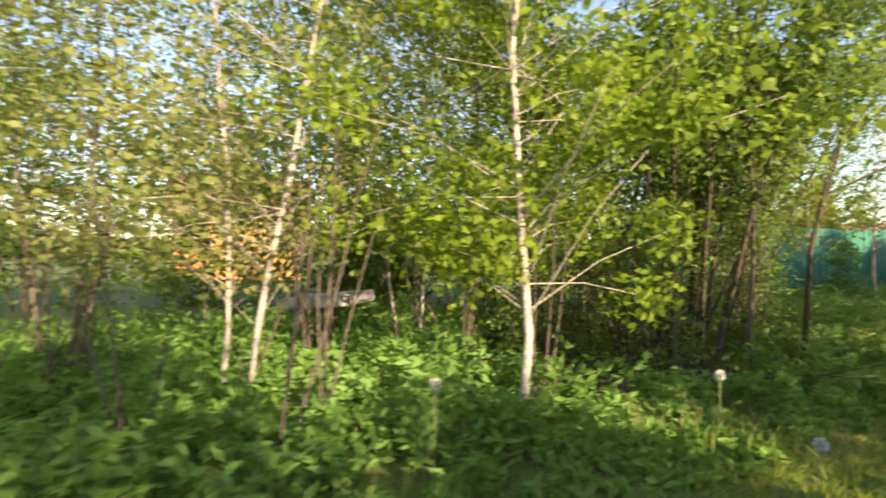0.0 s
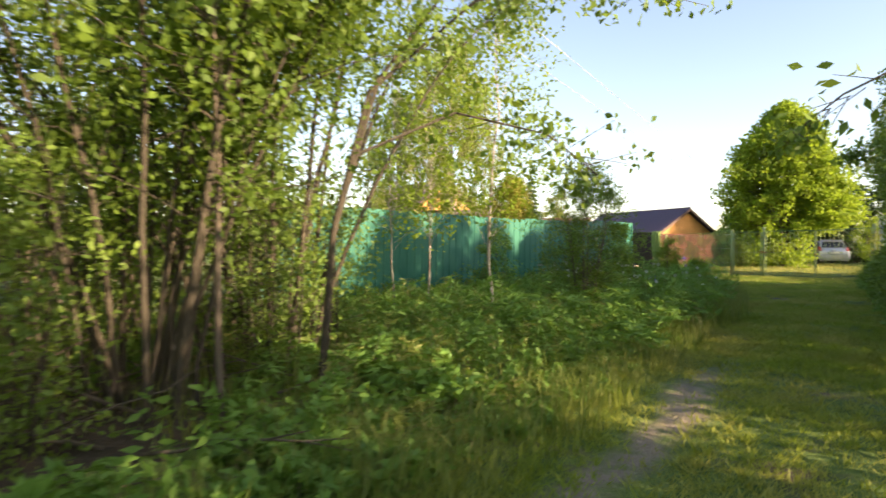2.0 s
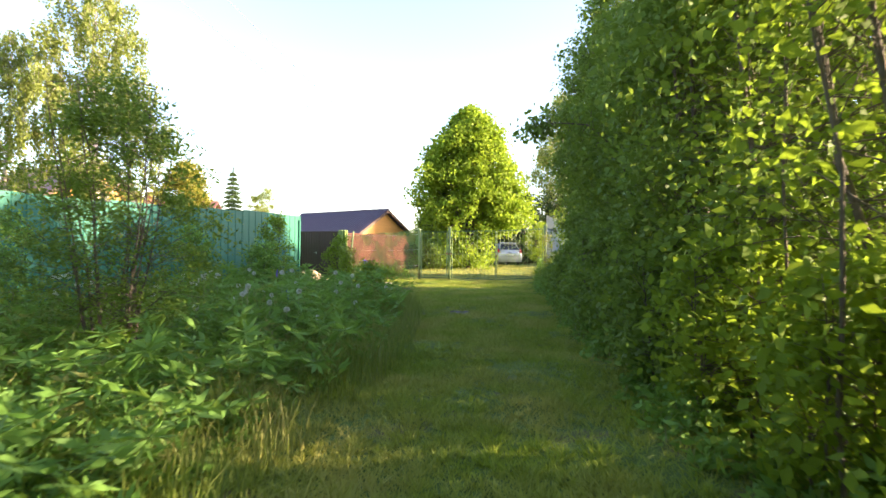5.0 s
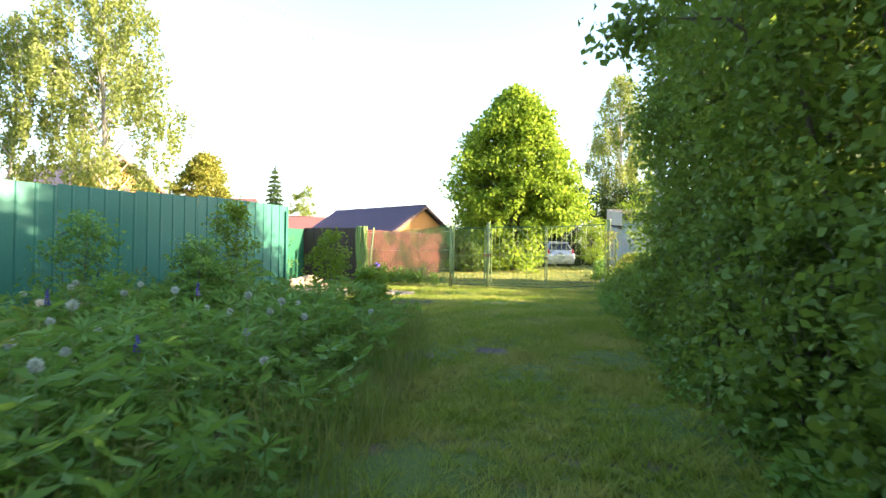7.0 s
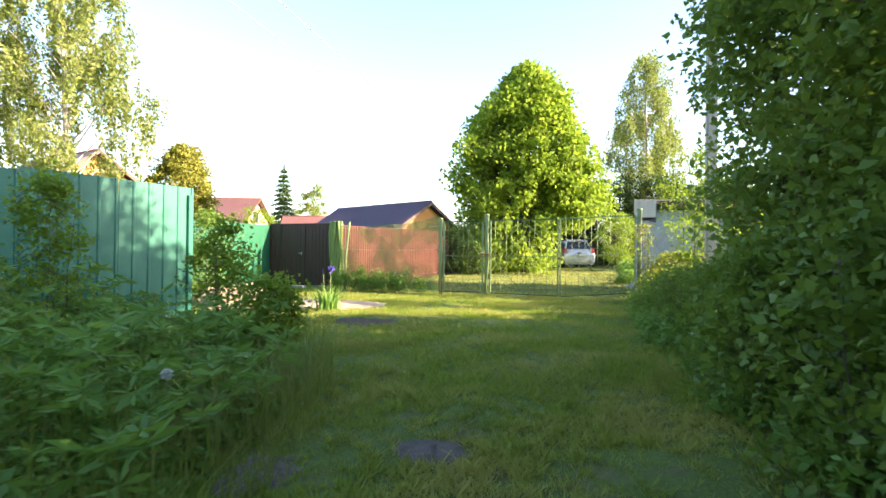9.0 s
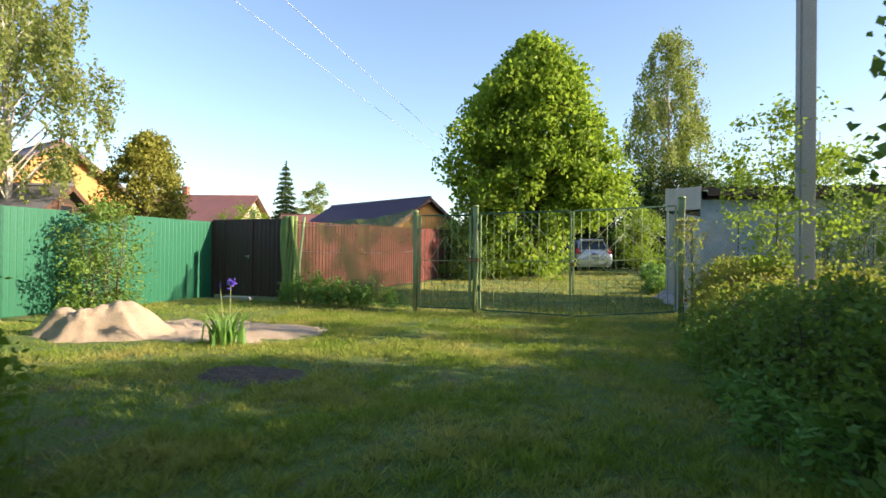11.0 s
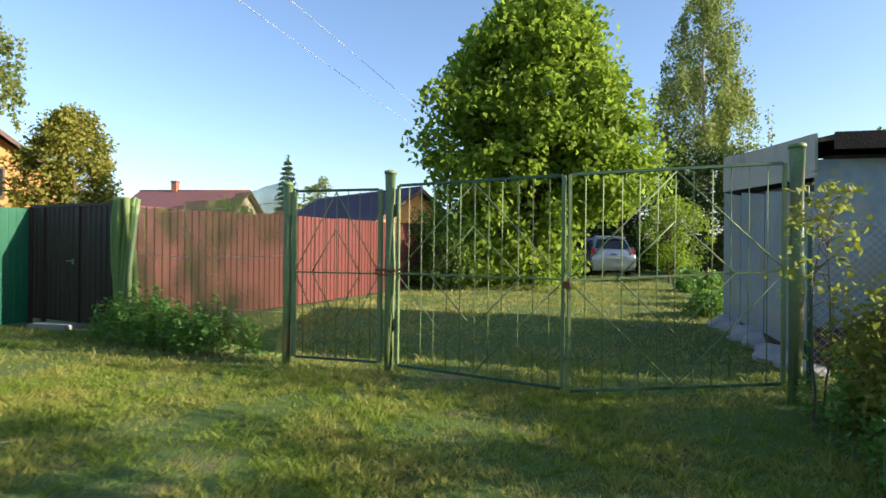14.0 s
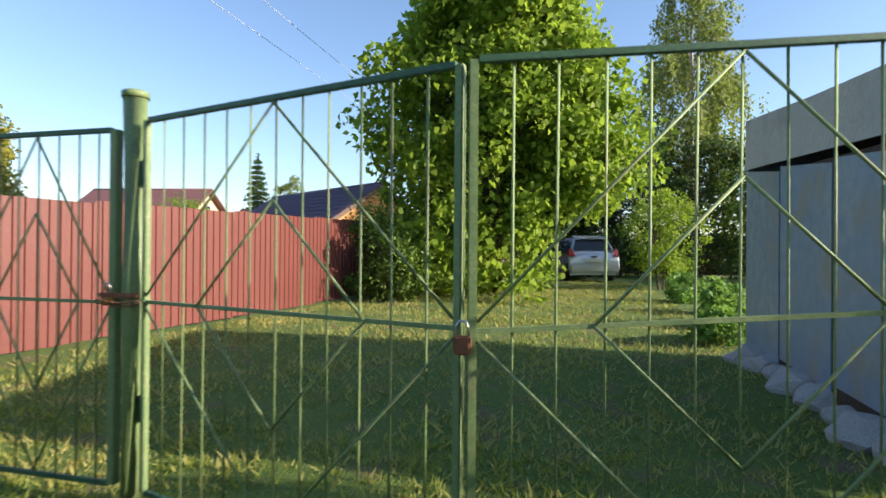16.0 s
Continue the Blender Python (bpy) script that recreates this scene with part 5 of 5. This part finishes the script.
for i in range(34):
    a, b = RNG.uniform(-6.5, -1.7), RNG.uniform(-30.5, -22.0)
    w = Wood()
    e = thing("bare_stem", "thin bare brown stem in the undergrowth", "sapling", (a, b, gz(a, b)), group="bare stems")
    for s in range(3):
        w.limb(bent((0.05 * s, 0, -0.1), (RNG.normal() * 0.4, RNG.normal() * 0.4, RNG.uniform(1.0, 2.4)), 6, 0.03), np.linspace(0.013, 0.003, 6), 5)
    w.done("stem", M_BARK, e)
patch("leaf_litter", "brown leaf litter and bare soil under the willow", "litter", -2.75, -24.3, 1.7, 2.2, M_LITTER, 0.012, 0.02, kind="stuff", seed=23, bumpy=0.05, rough_edge=0.4)
for i in range(26):
    a, b = -2.6 + RNG.normal() * 0.75, -24.2 + RNG.normal() * 0.95
    e = thing("dead_branch", "dead brown branch lying in the litter", "branch", (a, b, gz(a, b) + 0.03), RNG.uniform(0, 360), group="dead branches")
    w = Wood()
    L = RNG.uniform(0.6, 1.5)
    main = bent((0, 0, 0), (L, 0, RNG.uniform(0.05, 0.6)), 6, 0.04)
    w.limb(main, np.linspace(0.014, 0.004, 6), 5)
    for q in range(4):
        p = main[1 + q]
        w.limb([p, p + RNG.normal(size=3) * [0.2, 0.25, 0.12] + [0.15, 0, 0.1]], [0.006, 0.002], 4)
    w.done("branch", M_BARK, e)
for x, y, h, r in ((-3.2, -9.0, 1.8, 0.4), (-2.1, -7.7, 1.35, 0.42), (-4.0, -11.0, 1.5, 0.45), (-1.2, -8.2, 0.8, 0.35), (-4.6, -14.4, 1.6, 0.5), (-3.0, -10.2, 1.3, 0.4)):
    tree("shrub", x, y, h, r, 0.1, 2800, 0.06, M_BARK, M_YOUNG if y > -9.5 else M_WEED, "young shrub rising above the weeds", "shrub", group="shrubs in the weeds", trunk_r=0.01, stems=4, shape="column", cluster=0.13, twigs=60)
tree("bush", -6.3, -1.9, 1.85, 0.7, 0.1, 4500, 0.07, M_BARK, M_HEDGE, "leafy bush before the green fence beside the sand", "bush", trunk_r=0.02, stems=6, cluster=0.2, twigs=120, spread=0.2)

# ---- iris ----
iris = thing("iris", "clump of sword-leaved iris with one purple flower", "flower", (-2.3, -4.2, 0))
blade_mesh("leaves", np.stack([RNG.normal(0, 0.09, 70), RNG.normal(0, 0.09, 70), np.zeros(70) - 0.02], 1), np.full(70, 0.5), np.full(70, 0.016), M_WEED, 0.33, iris)
for x, y, h in ((0.03, 0.0, 0.72), (-0.13, 0.03, 0.68)):
    part("stem", tube([(x * 0.5, y, -0.02), (x, y, h)], [0.007, 0.005], 6), M_STEM, iris)
leaf_mesh("flower", np.array([0.03, 0, 0.75]) + RNG.normal(size=(16, 3)) * 0.025, 0.075, 0.05, M_PURPLE, iris, "purple iris flower")
leaf_mesh("bud", np.array([-0.13, 0.03, 0.70]) + RNG.normal(size=(5, 3)) * [0.006, 0.006, 0.02], 0.07, 0.02, M_PURPLE, iris, axis=np.tile([0, 0, 3.0], (5, 1)))

# ---- weeds, grasses ----
def west_edge(y):
    """The line along which the tall weeds meet the mown track."""
    return np.interp(y, [-33, -28, -25, -22, -19, -14.5, -11, -9.5, -8.2, -7.4], [0.1, -0.15, -0.1, 0.15, 0.1, 0.35, 0.05, -0.25, -0.8, -2.6])


def thick(x, y):
    """Clumps and hollows in the height of the weeds."""
    return np.interp(y, [-22, -15, -11], [0.64, 0.78, 1.0]) * (0.85 + 0.38 * np.sin(2.3 * x + 1.4 * np.sin(1.1 * y)) * np.sin(1.9 * y - 0.8 * x) + 0.27 * np.sin(5.1 * x + 1.3 * y) * np.sin(4.3 * y - 1.2 * x))


def scatter(n, x0, x1, y0, y1):
    return RNG.uniform(x0, x1, n), RNG.uniform(y0, y1, n)


def edge_drop(x, y):
    return np.where(x < 1.5, np.clip((west_edge(y) - x) / 1.2, 0.28, 1.0), 1.0) if np.max(y) < -7 else 1.0


def weed_plants(n, x0, x1, y0, y1, inside, hlo, hhi, per, leaf, name, label, mat, flat=0.15, droop=0.1, width=0.38):
    x, y = scatter(n, x0, x1, y0, y1)
    ok = inside(x, y)
    x, y = x[ok], y[ok]
    h = RNG.uniform(hlo, hhi, len(x)) * thick(x, y) * 1.08 * edge_drop(x, y)
    pi = np.repeat(np.arange(len(x)), per)
    u = RNG.uniform(0.15, 1.0, len(pi))
    a = RNG.uniform(0, 2 * np.pi, len(pi))
    rr = leaf * (0.45 + 0.7 * (1 - u)) * RNG.uniform(0.5, 1.2, len(pi))
    c = np.stack([x[pi] + np.cos(a) * rr, y[pi] + np.sin(a) * rr, ground_z(x[pi], y[pi]) + h[pi] * u], 1)
    ax = np.stack([np.cos(a), np.sin(a), 0.4 + 0 * a], 1) * 0.65
    ob = leaf_mesh(name, c, leaf, leaf * width, mat, flat=flat, droop=droop, axis=ax)
    tagged(ob, label, "weeds", kind="stuff")
    st = blade_mesh("weed_stems", np.stack([x, y, ground_z(x, y) - 0.02], 1), h, np.full(len(x), 0.004), M_STEM, 0.08)
    tagged(st, "thin pale stems of tall weeds", "weeds", kind="stuff")


west = lambda x, y: x < west_edge(y) - 0.12 * np.abs(np.sin(y * 3.1)) - 0.05
weed_plants(5200, -6.3, 0.4, -22.4, -7.3, west, 0.2, 0.64, 28, 0.088, "tall_weeds", "dense knee-high green weeds beside the track", M_WEED)
stool = lambda x, y: ((x + 2.75) / 1.7) ** 2 + ((y + 24.3) / 2.2) ** 2 > RNG.uniform(0.25, 1.0, len(x))
weed_plants(3200, -7.5, 0.2, -33, -22, lambda x, y: west(x, y) & stool(x, y), 0.2, 0.66, 24, 0.11, "ground_elder", "dense leafy ground cover under the young wood", M_WEED)
weed_plants(700, -4.4, -1.3, 0.1, 1.3, lambda x, y: np.abs(y - (1.28 - 0.376 * (x + 4.5)) + 0.25) < 0.28, 0.3, 0.55, 22, 0.08, "nettles", "low nettles along the foot of the netting", M_WEED)
weed_plants(2300, 2.2, 4.4, -23, -7.2, lambda x, y: x > np.interp(y, [-23, -19, -15, -8], [2.35, 2.4, 2.5, 2.75]) + 0.12 * np.sin(y * 2.3) + RNG.uniform(0, 0.25, len(x)), 0.15, 0.5, 16, 0.09, "hedge_weeds", "weeds along the foot of the hedge", M_WEED)
weed_plants(1300, 2.6, 5.0, -7.4, -0.4, lambda x, y: x > np.interp(y, [-7, -4.4, -2.5, 0], [2.75, 2.75, 3.2, 3.65]) + 0.1 * np.sin(y * 2.3), 0.15, 0.45, 16, 0.08, "hedge_weeds", "weeds under the bushes by the gate", M_WEED)

weed_plants(1100, -5.5, 0.4, -23, -7.6, west, 0.4, 0.85, 26, 0.10, "tall_weeds", "upright narrow-leaved weeds above the rest", M_TALLGRASS, flat=0.1, droop=0.0, width=0.2)
# lupin-like rosettes: radiating narrow leaflets near the track
x, y = scatter(820, -3.8, 0.3, -20, -8)
ok = west(x, y)
x, y = x[ok], y[ok]
pi = np.repeat(np.arange(len(x)), 27)
hub = np.stack([x, y, ground_z(x, y) + RNG.uniform(0.25, 0.6, len(x)) * thick(x, y) * 1.15], 1)
sub = RNG.normal(size=(len(x), 3, 3)) * [0.12, 0.12, 0.11]
k3 = np.tile(np.repeat(np.arange(3), 9), len(x))
ang = np.tile(np.arange(9) * 2 * np.pi / 9, 3 * len(x))
ctr = hub[pi] + sub[pi, k3]
tip_ = RNG.normal(size=(3 * len(x), 2)).repeat(9, 0) * 0.45
ax = np.stack([np.cos(ang), np.sin(ang), 0.15 + tip_[:, 0] * np.cos(ang) + tip_[:, 1] * np.sin(ang)], 1)
tagged(leaf_mesh("lupin_leaves", ctr + ax * 0.065, 0.135, 0.034, M_WEED, axis=ax * 6, flat=0.1), "starry lupin leaves among the weeds", "weeds", kind="stuff")

x, y = scatter(48000, -6.0, 0.6, -24, -7)
ok = (x < west_edge(y) + 0.25) & (RNG.uniform(0, 1, len(x)) < np.where(x > west_edge(y) - 0.5, 1.0, 0.35))
tagged(blade_mesh("tall_grass", np.stack([x[ok], y[ok], ground_z(x[ok], y[ok]) - 0.02], 1), 0.55 * thick(x[ok], y[ok]), np.full(ok.sum(), 0.0038), M_TALLGRASS, 0.3), "tall uncut grass among the weeds", "grass", kind="stuff")
x, y = scatter(9000, -6.0, 0.8, -33, -23)
ok = (x < west_edge(y) + 0.3) & (x > west_edge(y) - 1.0)
tagged(blade_mesh("tall_grass", np.stack([x[ok], y[ok], ground_z(x[ok], y[ok]) - 0.02], 1), np.full(ok.sum(), 0.3), np.full(ok.sum(), 0.0035), M_TALLGRASS, 0.3), "tall uncut grass at the wood's edge", "grass", kind="stuff")


def tuft_mesh(name, roots, height, width, material, lean=0.75):
    """One mesh of many short blades, each a single leaning face."""
    n = len(roots)
    a = RNG.uniform(0, 2 * np.pi, n)
    side = np.stack([np.cos(a), np.sin(a), 0 * a], 1)
    tilt = RNG.normal(size=(n, 3)) * lean
    tilt[:, 2] = 1
    h = (height * RNG.uniform(0.45, 1.25, n))[:, None]
    w = (width * RNG.uniform(0.7, 1.4, n))[:, None]
    v = np.stack([roots - side * w, roots + side * w, roots + tilt * h], 1)
    me = bpy.data.meshes.new(name)
    me.vertices.add(3 * n)
    me.loops.add(3 * n)
    me.polygons.add(n)
    me.vertices.foreach_set("co", v.ravel())
    me.loops.foreach_set("vertex_index", np.arange(3 * n, dtype=np.int32))
    me.polygons.foreach_set("loop_start", np.arange(0, 3 * n, 3, dtype=np.int32))
    me.update(calc_edges=True)
    me.materials.append(material)
    return new(name, me)


def lawn(n, x0, x1, y0, y1, keep, h, w, label, mat=M_GRASS):
    x, y = scatter(n, x0, x1, y0, y1)
    ok = keep(x, y) & (RNG.uniform(0, 1, n) < 0.82 + 0.18 * np.sin(x * 2.1 + 1.3 * np.sin(y * 1.7)) * np.sin(y * 1.9 + 0.8 * x))
    x, y = x[ok], y[ok]
    clump = np.clip(0.95 + 0.55 * np.sin(13.0 * x + 2.1 * np.sin(7.3 * y)) * np.sin(11.0 * y + 1.7 * np.sin(9.1 * x)) + 0.35 * np.sin(31.0 * x + 3.0 * np.sin(5.0 * y)) * np.sin(27.0 * y), 0.3, 1.9)
    ob = tuft_mesh("lawn_grass", np.stack([x, y, ground_z(x, y) - 0.014], 1), h * clump, w * (0.7 + 0.5 * clump), mat)
    tagged(ob, label, "grass", kind="stuff")


def bare(x, y):
    e = lambda cx, cy, rx, ry: ((x - cx) / rx) ** 2 + ((y - cy) / ry) ** 2 > 1
    strip = (np.abs(x - 0.67) > RNG.uniform(0.0, 0.34, len(x))) | (y > -19.5)
    return strip & e(0.97, -10.35, 0.22, 0.17) & e(-1.1, -5.6, 0.5, 0.35) & e(-3.3, -3.3, 1.75, 1.0) & e(-4.35, -3.9, 0.95, 0.7)


lawn(130000, -0.6, 3.2, -30, -19, lambda x, y: (x > west_edge(y) - 0.2) & bare(x, y), 0.06, 0.005, "short mown grass of the track")
lawn(150000, -0.6, 3.2, -19, -12.5, lambda x, y: (x > west_edge(y) - 0.2) & bare(x, y), 0.06, 0.005, "short mown grass of the track")
lawn(150000, -3.2, 3.4, -6.0, -0.2, bare, 0.052, 0.0045, "short mown grass before the gate")
lawn(130000, -0.9, 3.1, -12.5, -6, lambda x, y: (x > west_edge(y) - 0.2) & bare(x, y), 0.055, 0.0055, "short mown grass of the track")
lawn(200000, -6.8, 4.2, -13, 1.2, lambda x, y: ((x > west_edge(y) - 0.2) | (y > -7.4)) & bare(x, y), 0.05, 0.005, "short mown grass before the gate")
lawn(90000, -4.2, 4.3, -0.4, 17, lambda x, y: x > -4.3 + 0.17 * y, 0.055, 0.009, "mown pale lawn of the yard", M_YARDGRASS)

# ---- dandelion clocks ----
spots = [(-0.6, -15.3, 0.55), (-0.9, -15.0, 0.6), (-1.2, -14.2, 0.62), (-1.5, -14.6, 0.6), (-1.9, -13.6, 0.7), (-0.4, -14.9, 0.42), (-2.3, -13.9, 0.7), (-2.7, -12.9, 0.75), (-0.7, -13.1, 0.6), (-1.6, -12.2, 0.66),
         (-0.55, -12.4, 0.62), (-0.3, -13.6, 0.5), (-0.4, -10.9, 0.5), (-1.1, -11.3, 0.62), (-2.1, -15.2, 0.7), (-3.1, -14.8, 0.78), (0.35, -26.9, 0.45), (-0.5, -26.2, 0.5), (-1.0, -27.9, 0.55), (2.9, -8.0, 0.35), (-1.4, -15.6, 0.6), (-2.6, -15.9, 0.74)]
for q in range(30):
    spots.append((RNG.uniform(-3.4, -0.5), RNG.uniform(-15.9, -12.0), RNG.uniform(0.62, 0.92)))
for x, y, h in spots:
    e = thing("dandelion_clock", "white dandelion seed head on a thin stem", "flower", (x, y, gz(x, y)), group="dandelion clocks")
    part("stem", tube([(0, 0, -0.03), (0.015, 0.01, h * 0.6), (0.02, 0, h)], [0.0035, 0.003, 0.0025], 5), M_STEM, e)
    d = unit(RNG.normal(size=(150, 3)))
    leaf_mesh("seed_head", d * 0.022 + [0.02, 0, h], 0.026, 0.011, M_SEED, e, axis=d * 6)

# ---- lupin spikes ----
for x, y, h in ((-2.9, -12.6, 0.85), (-1.2, -13.6, 0.66), (-2.2, -11.4, 0.8)):
    e = thing("lupin", "blue-violet lupin spike above the weeds", "flower", (x, y, gz(x, y)), group="lupins")
    part("stem", tube([(0, 0, -0.03), (0.01, 0.01, h * 0.6), (0.0, 0, h)], [0.006, 0.005, 0.003], 5), M_STEM, e)
    u = RNG.uniform(0, 1, 70)
    a = RNG.uniform(0, 2 * np.pi, 70)
    r = 0.02 * (1 - 0.75 * u)
    leaf_mesh("florets", np.stack([np.cos(a) * r, np.sin(a) * r, h - 0.14 + 0.14 * u], 1), 0.024, 0.014, M_PURPLE, e, "blue-violet florets")
